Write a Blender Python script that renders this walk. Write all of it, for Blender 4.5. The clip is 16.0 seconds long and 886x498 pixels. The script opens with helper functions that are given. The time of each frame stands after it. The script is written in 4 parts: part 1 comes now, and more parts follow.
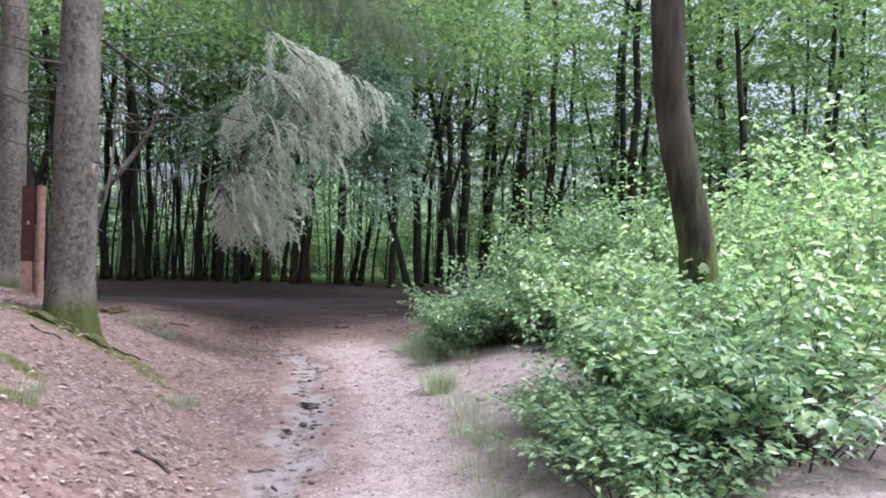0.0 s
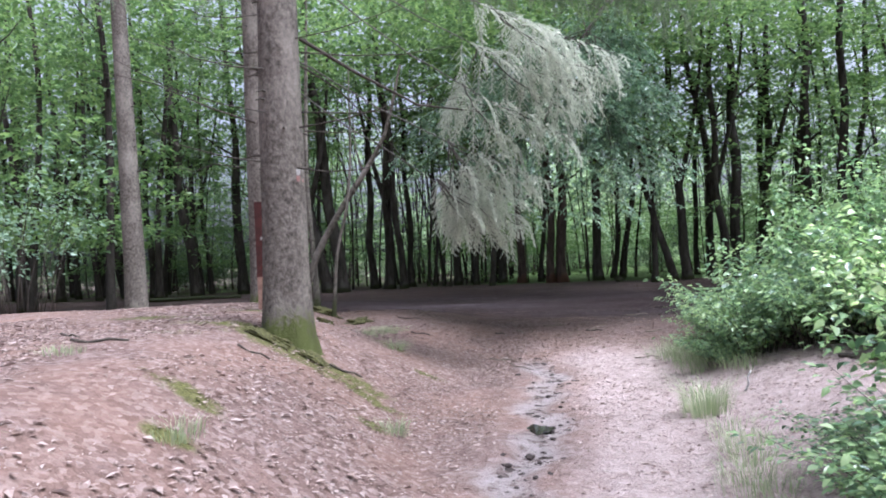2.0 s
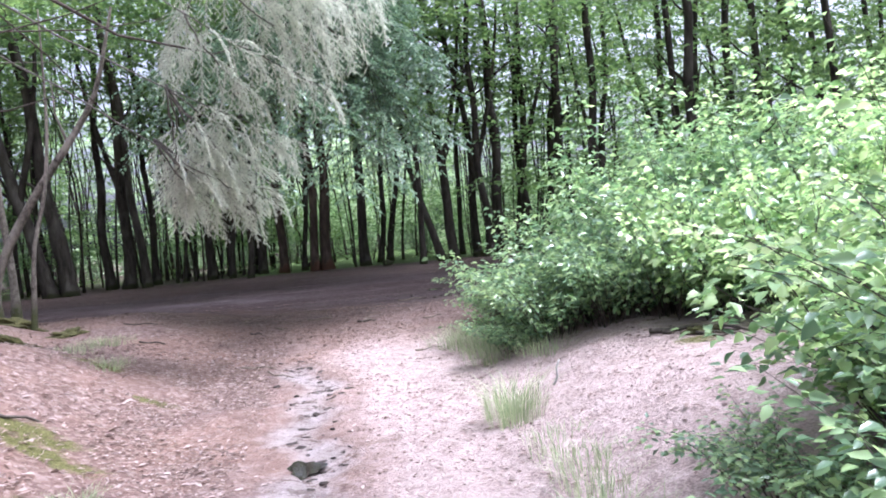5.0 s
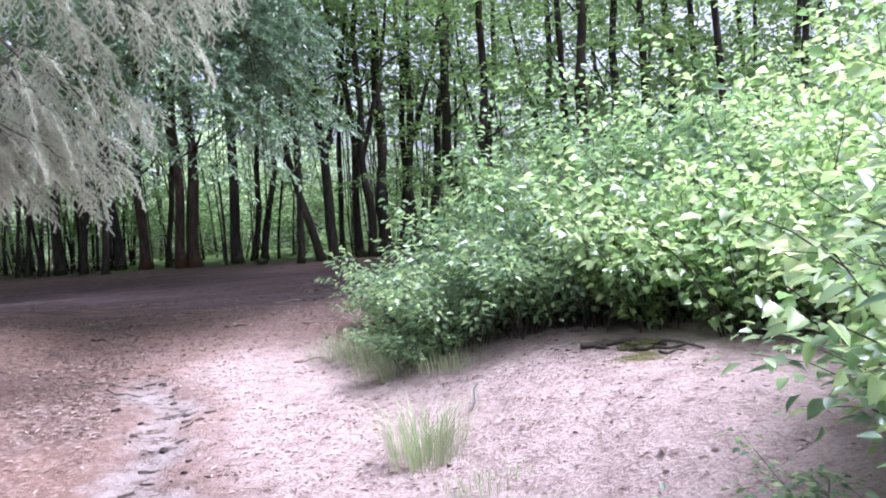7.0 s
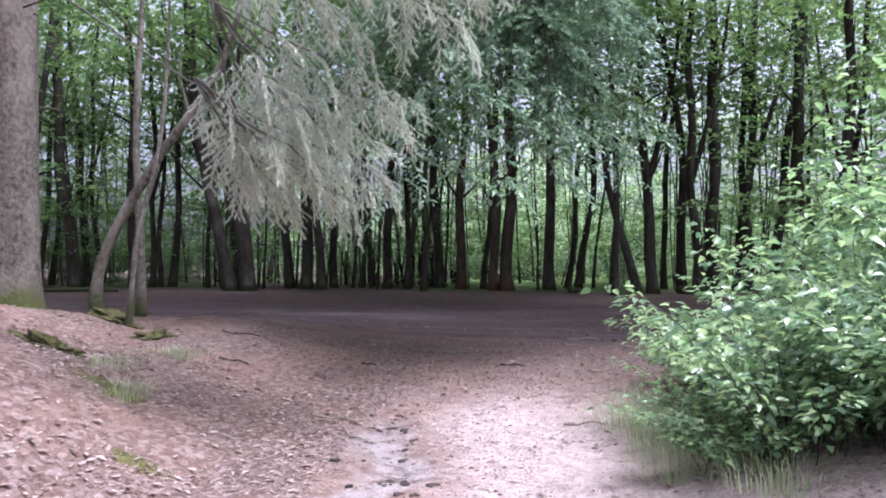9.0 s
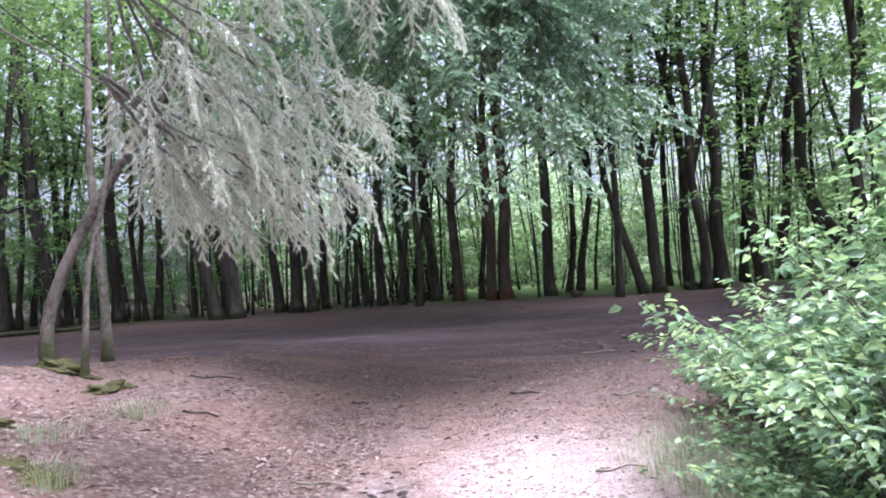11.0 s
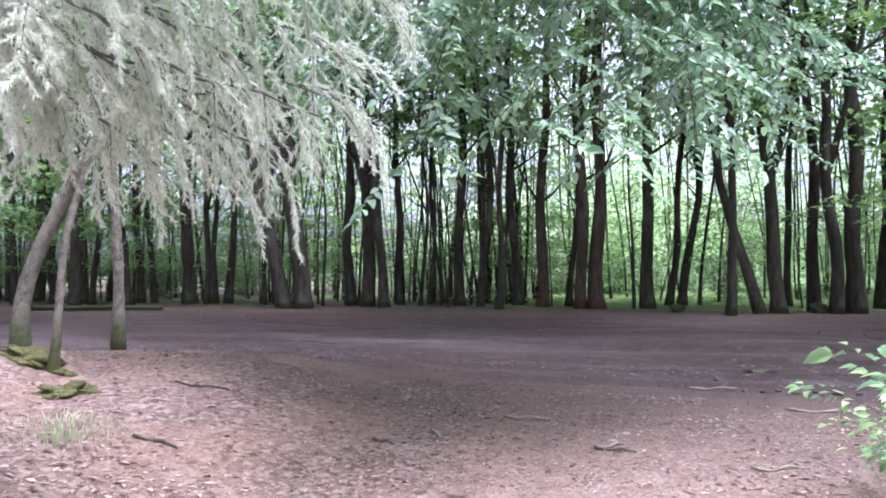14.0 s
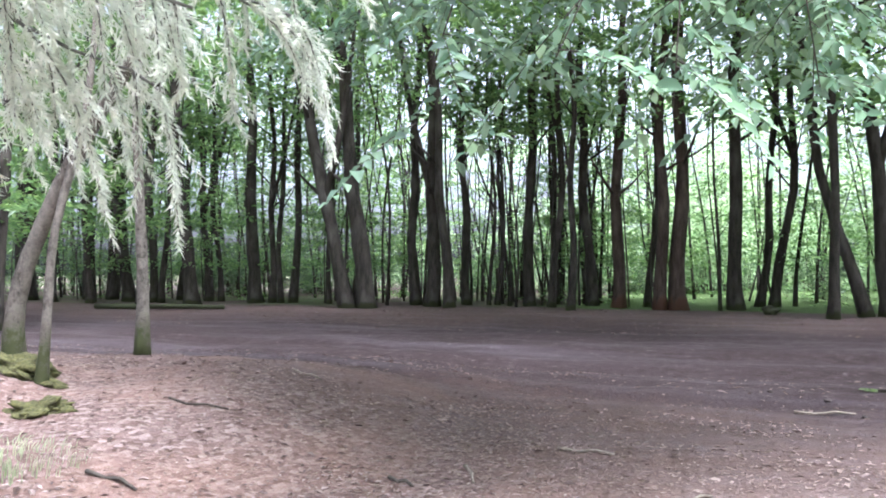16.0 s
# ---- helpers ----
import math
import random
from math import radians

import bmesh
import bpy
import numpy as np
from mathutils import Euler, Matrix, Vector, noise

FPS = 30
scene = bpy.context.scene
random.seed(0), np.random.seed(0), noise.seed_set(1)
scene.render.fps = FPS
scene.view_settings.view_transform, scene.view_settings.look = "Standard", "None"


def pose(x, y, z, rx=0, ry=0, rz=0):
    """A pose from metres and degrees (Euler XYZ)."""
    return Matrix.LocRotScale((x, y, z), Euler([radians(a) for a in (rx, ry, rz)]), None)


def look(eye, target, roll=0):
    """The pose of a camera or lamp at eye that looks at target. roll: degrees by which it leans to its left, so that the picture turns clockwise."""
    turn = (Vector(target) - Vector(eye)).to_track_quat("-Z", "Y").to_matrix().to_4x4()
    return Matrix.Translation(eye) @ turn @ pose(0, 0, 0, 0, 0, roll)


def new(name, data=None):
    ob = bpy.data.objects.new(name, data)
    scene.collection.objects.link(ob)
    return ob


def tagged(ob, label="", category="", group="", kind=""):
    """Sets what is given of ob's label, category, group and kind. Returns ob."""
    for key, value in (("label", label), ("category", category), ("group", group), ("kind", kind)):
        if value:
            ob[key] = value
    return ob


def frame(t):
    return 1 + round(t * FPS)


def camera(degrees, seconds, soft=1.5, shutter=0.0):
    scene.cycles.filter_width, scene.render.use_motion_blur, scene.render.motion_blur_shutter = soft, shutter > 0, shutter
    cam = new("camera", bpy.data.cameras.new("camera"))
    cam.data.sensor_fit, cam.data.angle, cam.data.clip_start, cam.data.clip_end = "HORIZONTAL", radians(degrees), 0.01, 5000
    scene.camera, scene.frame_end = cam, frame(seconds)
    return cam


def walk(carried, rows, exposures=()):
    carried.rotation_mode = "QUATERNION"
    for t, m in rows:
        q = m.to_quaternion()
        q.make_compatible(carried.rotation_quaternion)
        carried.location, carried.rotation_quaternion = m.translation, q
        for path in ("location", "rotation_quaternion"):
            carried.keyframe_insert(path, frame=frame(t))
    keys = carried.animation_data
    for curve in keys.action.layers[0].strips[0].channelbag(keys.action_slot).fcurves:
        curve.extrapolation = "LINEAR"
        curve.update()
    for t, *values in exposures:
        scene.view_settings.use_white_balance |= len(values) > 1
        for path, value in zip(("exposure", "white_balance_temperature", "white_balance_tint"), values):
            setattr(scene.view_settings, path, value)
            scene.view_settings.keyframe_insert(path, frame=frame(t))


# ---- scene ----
cam = camera(62.4, 16.0, soft=1.9)
PATH = [
    (0, (0.12, 0.039, 1.766), (0.454, 2.011, 1.781), 1.3),
    (0.5, (0.248, 0.422, 1.767), (0.353, 2.419, 1.764), 0.9),
    (1, (0.449, 0.817, 1.74), (0.301, 2.812, 1.763), -0.7),
    (1.5, (0.512, 1.204, 1.719), (0.125, 3.166, 1.687), -0.2),
    (2, (0.568, 1.562, 1.708), (0.184, 3.525, 1.727), -2.8),
    (2.5, (0.685, 1.822, 1.7), (0.217, 3.766, 1.715), -2.6),
    (3, (0.582, 2.203, 1.687), (0.058, 4.134, 1.691), -2.4),
    (3.5, (0.582, 2.443, 1.664), (0.217, 4.409, 1.72), -4.2),
    (4, (0.623, 2.806, 1.626), (0.45, 4.798, 1.627), -3.1),
    (4.5, (0.523, 3.223, 1.597), (0.633, 5.219, 1.552), -3.6),
    (4.7, (0.514, 3.356, 1.59), (0.698, 5.347, 1.54), -4.5),
    (6.8, (0.45, 4.699, 1.5), (0.95, 6.633, 1.416), -3.6),
    (7, (0.539, 4.826, 1.487), (1.113, 6.741, 1.411), -3.4),
    (7.5, (0.798, 5.105, 1.423), (1.271, 7.048, 1.366), -0.5),
    (8, (0.934, 5.557, 1.404), (1.295, 7.524, 1.373), -1.0),
    (8.5, (1.065, 6.083, 1.396), (1.074, 8.083, 1.413), -0.8),
    (9, (1.118, 6.546, 1.468), (0.823, 8.524, 1.497), -0.1),
    (9.2, (1.077, 6.755, 1.47), (0.747, 8.726, 1.532), -0.2),
    (11.3, (0.963, 7.913, 1.559), (0.689, 9.893, 1.612), -4.3),
    (11.5, (0.948, 8.108, 1.54), (0.661, 10.086, 1.609), -2.7),
    (12, (0.925, 8.555, 1.539), (0.679, 10.539, 1.602), -2.6),
    (12.5, (0.932, 8.894, 1.528), (0.676, 10.877, 1.59), -2.5),
    (13, (0.845, 9.208, 1.52), (0.643, 11.198, 1.553), -2.4),
    (13.5, (0.874, 9.595, 1.49), (0.52, 11.562, 1.545), -2.4),
    (14, (0.843, 9.918, 1.492), (0.321, 11.847, 1.556), -0.4),
    (14.5, (0.787, 10.233, 1.486), (0.234, 12.155, 1.512), -0.9),
    (15, (0.815, 10.583, 1.485), (0.144, 12.468, 1.512), -1.9),
    (15.5, (0.747, 10.953, 1.492), (0.037, 12.822, 1.479), 0.9),
    (16, (0.794, 11.151, 1.483), (0.072, 13.016, 1.545), -0.4),
]
walk(cam, [(t, look(eye, target, roll)) for t, eye, target, roll in PATH],
     exposures=[(0, 0.68, 5450, 14), (1.5, 0.8, 5400, 15), (3.5, 1.15, 5450, 19), (4.6, 1.32, 5450, 20), (7, 1.22, 5450, 25), (8.5, 1.12, 5450, 25), (12, 1.72, 5420, 24), (14.2, 1.95, 5400, 21), (16, 2.14, 5450, 16)])

# ---------------------------------------------------------------- light
world = bpy.data.worlds.new("overcast sky")
world.use_nodes = True
scene.world = world
wn = world.node_tree.nodes
sky = wn.new("ShaderNodeTexSky")
sky.sky_type, sky.sun_disc = "NISHITA", False
sky.sun_elevation, sky.sun_rotation = radians(65), radians(104)
sky.air_density, sky.dust_density, sky.ozone_density = 0.7, 8.0, 0.6
cloud = wn.new("ShaderNodeHueSaturation")
cloud.inputs["Saturation"].default_value, cloud.inputs["Value"].default_value = 0.3, 1.25
world.node_tree.links.new(sky.outputs["Color"], cloud.inputs["Color"])
world.node_tree.links.new(cloud.outputs["Color"], wn["Background"].inputs["Color"])
wn["Background"].inputs["Strength"].default_value = 0.15
sun = new("sun", bpy.data.lights.new("sun", "SUN"))
sun.data.energy, sun.data.angle, sun.data.color = 2.9, radians(20), (1.0, 0.97, 0.92)
sun.matrix_world = look((10, -2.5, 22), (0, 0, 0))


# ---------------------------------------------------------------- materials
def material(name, rough=0.8, spec=0.3):
    m = bpy.data.materials.new(name)
    m.use_nodes = True
    b = m.node_tree.nodes["Principled BSDF"]
    b.inputs["Roughness"].default_value = rough
    b.inputs["Specular IOR Level"].default_value = spec
    return m, m.node_tree.nodes, m.node_tree.links, b


def noise_tex(n, l, vec, scale, detail=5.0, rough=0.6):
    t = n.new("ShaderNodeTexNoise")
    t.inputs["Scale"].default_value, t.inputs["Detail"].default_value = scale, detail
    t.inputs["Roughness"].default_value = rough
    l.new(vec, t.inputs["Vector"])
    return t.outputs["Fac"]


def ramp(n, l, fac, stops):
    r = n.new("ShaderNodeValToRGB")
    while len(r.color_ramp.elements) < len(stops):
        r.color_ramp.elements.new(0.5)
    for e, (p, c) in zip(r.color_ramp.elements, stops):
        e.position, e.color = p, (*c, 1) if len(c) == 3 else c
    l.new(fac, r.inputs["Fac"])
    return r.outputs["Color"]


def grey(v):
    return (v, v, v)


def mixed(n, l, fac, a, b):
    x = n.new("ShaderNodeMix")
    x.data_type = "RGBA"
    for sock, val in ((x.inputs[0], fac), (x.inputs[6], a), (x.inputs[7], b)):
        if isinstance(val, tuple):
            sock.default_value = (*val, 1)
        elif isinstance(val, float):
            sock.default_value = val
        else:
            l.new(val, sock)
    return x.outputs[2]


def calc(n, l, op, a, b):
    x = n.new("ShaderNodeMath")
    x.operation, x.use_clamp = op, False
    for sock, val in ((x.inputs[0], a), (x.inputs[1], b)):
        if isinstance(val, (int, float)):
            sock.default_value = val
        else:
            l.new(val, sock)
    return x.outputs[0]


def bump(n, l, b, height, strength, distance):
    x = n.new("ShaderNodeBump")
    x.inputs["Strength"].default_value, x.inputs["Distance"].default_value = strength, distance
    l.new(height, x.inputs["Height"])
    l.new(x.outputs["Normal"], b.inputs["Normal"])


def stretch(n, l, vec, sx, sy, sz):
    m = n.new("ShaderNodeMapping")
    m.inputs["Scale"].default_value = (sx, sy, sz)
    l.new(vec, m.inputs["Vector"])
    return m.outputs["Vector"]


def bark(name, dark, light, moss, moss_top, ridge=9.0, relief=0.6, run=0.22):
    """Bark with long ridges, pale lichen flecks, and moss near the foot."""
    m, n, l, b = material(name, 0.9, 0.2)
    o = n.new("ShaderNodeTexCoord").outputs["Object"]
    long = noise_tex(n, l, stretch(n, l, o, 1, 1, run), ridge, 6, 0.65)
    fine = noise_tex(n, l, o, ridge * 6, 4, 0.6)
    big = noise_tex(n, l, stretch(n, l, o, 1, 1, 0.5), 1.7, 3, 0.5)
    col = ramp(n, l, calc(n, l, "ADD", calc(n, l, "MULTIPLY", long, 0.65), calc(n, l, "MULTIPLY", fine, 0.35)), [(0.36, dark), (0.62, light)])
    pale = tuple(min(1, c * 1.5 + 0.04) for c in light)
    col = mixed(n, l, ramp(n, l, big, [(0.5, grey(0)), (0.72, grey(0.6))]), col, pale)
    z = n.new("ShaderNodeSeparateXYZ")
    l.new(o, z.inputs[0])
    foot = n.new("ShaderNodeMapRange")
    foot.inputs["From Min"].default_value, foot.inputs["From Max"].default_value = moss_top, 0.0
    l.new(z.outputs["Z"], foot.inputs["Value"])
    mask = ramp(n, l, calc(n, l, "MULTIPLY", foot.outputs[0], calc(n, l, "ADD", calc(n, l, "MULTIPLY", calc(n, l, "SUBTRACT", long, 0.5), 1.6), calc(n, l, "ADD", big, 0.3))), [(0.38, grey(0)), (0.6, grey(1))])
    col = mixed(n, l, mask, col, moss)
    l.new(col, b.inputs["Base Color"])
    bump(n, l, b, calc(n, l, "ADD", long, calc(n, l, "MULTIPLY", fine, 0.4)), relief, 0.02)
    return m


def leaf(name, shades, glow=0.45, rough=0.45, spec=0.35, single=0.65, patch=0.9):
    """Leaf blade: each leaf its own shade, light shines through."""
    m, n, l, b = material(name, rough, spec)
    g = n.new("ShaderNodeNewGeometry")
    rnd = g.outputs["Random Per Island"]
    pos = noise_tex(n, l, g.outputs["Position"], patch, 2, 0.5)
    fac = calc(n, l, "ADD", calc(n, l, "MULTIPLY", rnd, single), calc(n, l, "MULTIPLY", pos, 1.1 - single))
    col = ramp(n, l, fac, [(i / (len(shades) - 1), c) for i, c in enumerate(shades)])
    l.new(col, b.inputs["Base Color"])
    tr = n.new("ShaderNodeBsdfTranslucent")
    bright = n.new("ShaderNodeHueSaturation")
    bright.inputs["Hue"].default_value, bright.inputs["Saturation"].default_value, bright.inputs["Value"].default_value = 0.485, 1.1, 1.7
    l.new(col, bright.inputs["Color"])
    l.new(bright.outputs[0], tr.inputs["Color"])
    mx = n.new("ShaderNodeMixShader")
    mx.inputs[0].default_value = glow
    l.new(b.outputs[0], mx.inputs[1])
    l.new(tr.outputs[0], mx.inputs[2])
    l.new(mx.outputs[0], n["Material Output"].inputs["Surface"])
    return m


def plain(name, a, c, scale, rough=0.85, relief=0.3, dist=0.01):
    m, n, l, b = material(name, rough, 0.25)
    o = n.new("ShaderNodeTexCoord").outputs["Object"]
    f = noise_tex(n, l, o, scale, 6, 0.65)
    l.new(ramp(n, l, f, [(0.3, a), (0.7, c)]), b.inputs["Base Color"])
    bump(n, l, b, f, relief, dist)
    return m


SPRUCE_BARK = bark("spruce bark", (0.028, 0.022, 0.017), (0.2, 0.172, 0.145), (0.075, 0.085, 0.025), 0.75, 20, 1.2, 0.8)
BEECH_BARK = bark("woodland bark", (0.011, 0.009, 0.008), (0.055, 0.046, 0.037), (0.035, 0.038, 0.018), 0.35, 9, 0.8)
PALE_BARK = bark("pale sapling bark", (0.03, 0.025, 0.02), (0.2, 0.175, 0.145), (0.045, 0.05, 0.02), 0.9, 16, 0.6, 0.7)
RED_BARK = bark("reddish bark", (0.016, 0.011, 0.009), (0.08, 0.056, 0.045), (0.075, 0.038, 0.026), 0.8, 9, 0.6)
MOSSY_BARK = bark("mossy bark", (0.02, 0.017, 0.013), (0.08, 0.07, 0.047), (0.095, 0.12, 0.03), 4.0, 11, 0.5)
TWIG = plain("twig bark", (0.10, 0.08, 0.06), (0.25, 0.21, 0.17), 30)
GREY_TWIG = plain("grey spruce twig bark", (0.06, 0.055, 0.048), (0.17, 0.16, 0.14), 30)
DARK_TWIG = plain("dark twig bark", (0.03, 0.025, 0.02), (0.09, 0.075, 0.06), 30)
FAR_LEAF = leaf("woodland leaves", [(0.04, 0.078, 0.038), (0.078, 0.138, 0.055), (0.125, 0.2, 0.075), (0.19, 0.28, 0.105)], 0.55, 0.4, 0.5)
# darker copy of the woodland leaves, deep shade put into the colour
SHADED_LEAF = leaf("shade-darkened leaves", [(0.03, 0.055, 0.03), (0.055, 0.095, 0.045), (0.09, 0.14, 0.065), (0.15, 0.21, 0.1)], 0.4, 0.4, 0.5)
# paler copy of the woodland leaves, backlight and sun put into the colour
SUNLIT_LEAF = leaf("sun-paled leaves", [(0.14, 0.22, 0.13), (0.24, 0.33, 0.19), (0.34, 0.43, 0.27), (0.45, 0.52, 0.36)], 0.65, 0.4, 0.5)
HORNBEAM_LEAF = leaf("hornbeam leaves", [(0.07, 0.12, 0.08), (0.11, 0.18, 0.12), (0.17, 0.26, 0.16), (0.26, 0.36, 0.22)], 0.4, 0.28, 0.9)
BUSH_LEAF = leaf("bramble leaves", [(0.03, 0.06, 0.04), (0.095, 0.165, 0.09), (0.2, 0.3, 0.14), (0.37, 0.47, 0.23)], 0.4, 0.3, 0.8)
GREEN_LEAF = leaf("thicket leaves", [(0.04, 0.085, 0.045), (0.1, 0.18, 0.085), (0.2, 0.31, 0.14), (0.36, 0.47, 0.22)], 0.45, 0.28, 0.9)
MAPLE_LEAF = leaf("sapling leaves", [(0.045, 0.09, 0.05), (0.14, 0.24, 0.1), (0.3, 0.42, 0.19), (0.55, 0.63, 0.36)], 0.52, 0.28, 0.9)
NEEDLE = leaf("spruce needles", [(0.24, 0.29, 0.225), (0.38, 0.415, 0.34), (0.52, 0.53, 0.46), (0.64, 0.62, 0.57)], 0.5, 0.6, 0.3, 0.2, 11.0)
FRESH_NEEDLE = leaf("fresh spruce needles", [(0.10, 0.15, 0.09), (0.16, 0.21, 0.13), (0.24, 0.27, 0.18)], 0.3, 0.55, 0.3)
GRASS = leaf("grass blades", [(0.17, 0.23, 0.12), (0.27, 0.33, 0.19), (0.42, 0.43, 0.29)], 0.4, 0.5)
MOSS = plain("moss", (0.02, 0.017, 0.01), (0.12, 0.118, 0.04), 30, 0.95, 0.9, 0.02)
LITTER = leaf("fallen leaves", [(0.05, 0.03, 0.022), (0.15, 0.1, 0.08), (0.28, 0.205, 0.175), (0.35, 0.275, 0.245), (0.41, 0.34, 0.31)], 0.1, 0.6, 0.3)
PATH_LITTER = leaf("trodden leaf scraps", [(0.07, 0.045, 0.036), (0.16, 0.11, 0.09), (0.23, 0.17, 0.145), (0.32, 0.25, 0.22)], 0.1, 0.6, 0.3)
DARK_LITTER = leaf("dark brown fallen leaves", [(0.03, 0.018, 0.014), (0.07, 0.043, 0.034), (0.11, 0.072, 0.06), (0.2, 0.15, 0.135)], 0.1, 0.6, 0.3)
CLOD = plain("wet mud clods", (0.014, 0.01, 0.008), (0.05, 0.036, 0.03), 20, 0.7)
RED_PAINT = plain("red-brown painted board", (0.035, 0.012, 0.01), (0.085, 0.025, 0.02), 12, 0.6)
OLD_WOOD = plain("weathered wood", (0.17, 0.09, 0.065), (0.36, 0.22, 0.17), 14, 0.8)
WHITE_PAINT = plain("white waymark paint", (0.2, 0.185, 0.17), (0.45, 0.43, 0.41), 30, 0.7)
RED_MARK = plain("red waymark paint", (0.22, 0.1, 0.09), (0.34, 0.19, 0.17), 30, 0.7)


def ground_material():
    m, n, l, b = material("forest floor", 0.9, 0.08)
    p = n.new("ShaderNodeNewGeometry").outputs["Position"]

    def layer(name):
        a = n.new("ShaderNodeAttribute")
        a.attribute_name = name
        return a.outputs["Fac"]

    big, mid, fine = noise_tex(n, l, p, 0.7, 4), noise_tex(n, l, p, 6, 6, 0.7), noise_tex(n, l, p, 55, 4, 0.65)
    vor = n.new("ShaderNodeTexVoronoi")
    vor.inputs["Scale"].default_value = 24
    l.new(p, vor.inputs["Vector"])
    soil = ramp(n, l, calc(n, l, "ADD", calc(n, l, "MULTIPLY", mid, 0.55), calc(n, l, "MULTIPLY", fine, 0.45)),
                [(0.32, (0.085, 0.057, 0.048)), (0.5, (0.2, 0.14, 0.121)), (0.68, (0.34, 0.26, 0.24))])
    flakes = ramp(n, l, vor.outputs["Color"], [(0.15, (0.07, 0.04, 0.03)), (0.55, (0.165, 0.11, 0.095)), (0.9, (0.33, 0.265, 0.245))])
    soil = mixed(n, l, calc(n, l, "MULTIPLY", layer("litter"), 0.6), soil, flakes)
    soil = mixed(n, l, ramp(n, l, big, [(0.42, grey(0)), (0.66, grey(0.45))]), soil, (0.26, 0.16, 0.12))

    def edged(name, amount=0.8):
        return ramp(n, l, calc(n, l, "ADD", layer(name), calc(n, l, "MULTIPLY", calc(n, l, "SUBTRACT", mid, 0.5), amount)), [(0.38, grey(0)), (0.62, grey(1))])

    # dark soil colour that also holds the shade of trees and bushes
    shaded_humus = ramp(n, l, calc(n, l, "ADD", calc(n, l, "MULTIPLY", mid, 0.5), calc(n, l, "MULTIPLY", fine, 0.5)),
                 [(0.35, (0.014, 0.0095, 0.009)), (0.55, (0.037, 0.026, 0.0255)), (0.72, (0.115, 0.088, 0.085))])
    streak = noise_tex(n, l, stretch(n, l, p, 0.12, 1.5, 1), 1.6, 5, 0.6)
    shaded_humus = mixed(n, l, ramp(n, l, streak, [(0.48, grey(0)), (0.7, grey(0.7))]), shaded_humus, (0.075, 0.062, 0.068))
    soft = ramp(n, l, calc(n, l, "ADD", layer("shaded_humus"), calc(n, l, "MULTIPLY", calc(n, l, "SUBTRACT", mid, 0.5), 0.7)), [(0.1, grey(0)), (0.9, grey(1))])
    sand = ramp(n, l, calc(n, l, "ADD", calc(n, l, "MULTIPLY", mid, 0.5), calc(n, l, "MULTIPLY", fine, 0.5)), [(0.3, (0.13, 0.095, 0.085)), (0.5, (0.35, 0.275, 0.255)), (0.72, (0.52, 0.43, 0.41))])
    bare = ramp(n, l, calc(n, l, "ADD", layer("sand"), calc(n, l, "MULTIPLY", calc(n, l, "SUBTRACT", big, 0.5), 0.9)), [(0.15, grey(0)), (0.85, grey(1))])
    soil = mixed(n, l, bare, soil, sand)
    col = mixed(n, l, soft, soil, shaded_humus)
    # grey rut mud, its colour lightened for the glare on wet ground
    mud_glare = ramp(n, l, calc(n, l, "ADD", layer("mud"), calc(n, l, "MULTIPLY", calc(n, l, "SUBTRACT", mid, 0.5), 1.5)), [(0.15, grey(0)), (0.95, grey(1))])
    col = mixed(n, l, calc(n, l, "MULTIPLY", mud_glare, 0.65), col, ramp(n, l, mid, [(0.35, (0.15, 0.13, 0.125)), (0.6, (0.36, 0.325, 0.32))]))
    col = mixed(n, l, edged("moss", 1.3), col, ramp(n, l, fine, [(0.35, (0.05, 0.055, 0.018)), (0.65, (0.16, 0.15, 0.06))]))
    col = mixed(n, l, edged("grass", 0.6), col, ramp(n, l, fine, [(0.35, (0.035, 0.055, 0.02)), (0.65, (0.11, 0.155, 0.055))]))
    l.new(col, b.inputs["Base Color"])
    wet = calc(n, l, "MULTIPLY", edged("mud"), ramp(n, l, mid, [(0.42, grey(0.75)), (0.56, grey(0.3))]))
    l.new(calc(n, l, "SUBTRACT", 0.92, wet), b.inputs["Roughness"])
    bump(n, l, b, calc(n, l, "ADD", calc(n, l, "MULTIPLY", mid, 1.6), calc(n, l, "ADD", fine, calc(n, l, "MULTIPLY", vor.outputs["Distance"], 0.6))), 0.85, 0.028)
    return m


# ---------------------------------------------------------------- mesh tools
def mesh_np(name, verts, polys, mats, slots=None, smooth=False):
    """A mesh from arrays; polys is a list of (m, k) index arrays."""
    me = bpy.data.meshes.new(name)
    polys = [np.asarray(p, dtype=np.int32) for p in polys if len(p)]
    me.vertices.add(len(verts))
    me.vertices.foreach_set("co", np.asarray(verts, dtype=np.float32).ravel())
    loops = np.concatenate([p.ravel() for p in polys])
    sizes = np.concatenate([np.full(len(p), p.shape[1], dtype=np.int32) for p in polys])
    me.loops.add(len(loops))
    me.loops.foreach_set("vertex_index", loops)
    me.polygons.add(len(sizes))
    me.polygons.foreach_set("loop_start", np.concatenate([[0], np.cumsum(sizes)[:-1]]).astype(np.int32))
    me.polygons.foreach_set("use_smooth", np.full(len(sizes), smooth))
    for m in mats:
        me.materials.append(m)
    me.update(calc_edges=True)
    return me


def under(name, me, parent, label="", category=""):
    ob = new(name, me)
    ob.parent = parent
    return tagged(ob, label, category)


def part(name, bm, mat, parent, label=""):
    me = bpy.data.meshes.new(name)
    bm.to_mesh(me)
    bm.free()
    me.materials.append(mat)
    return under(name, me, parent, label)


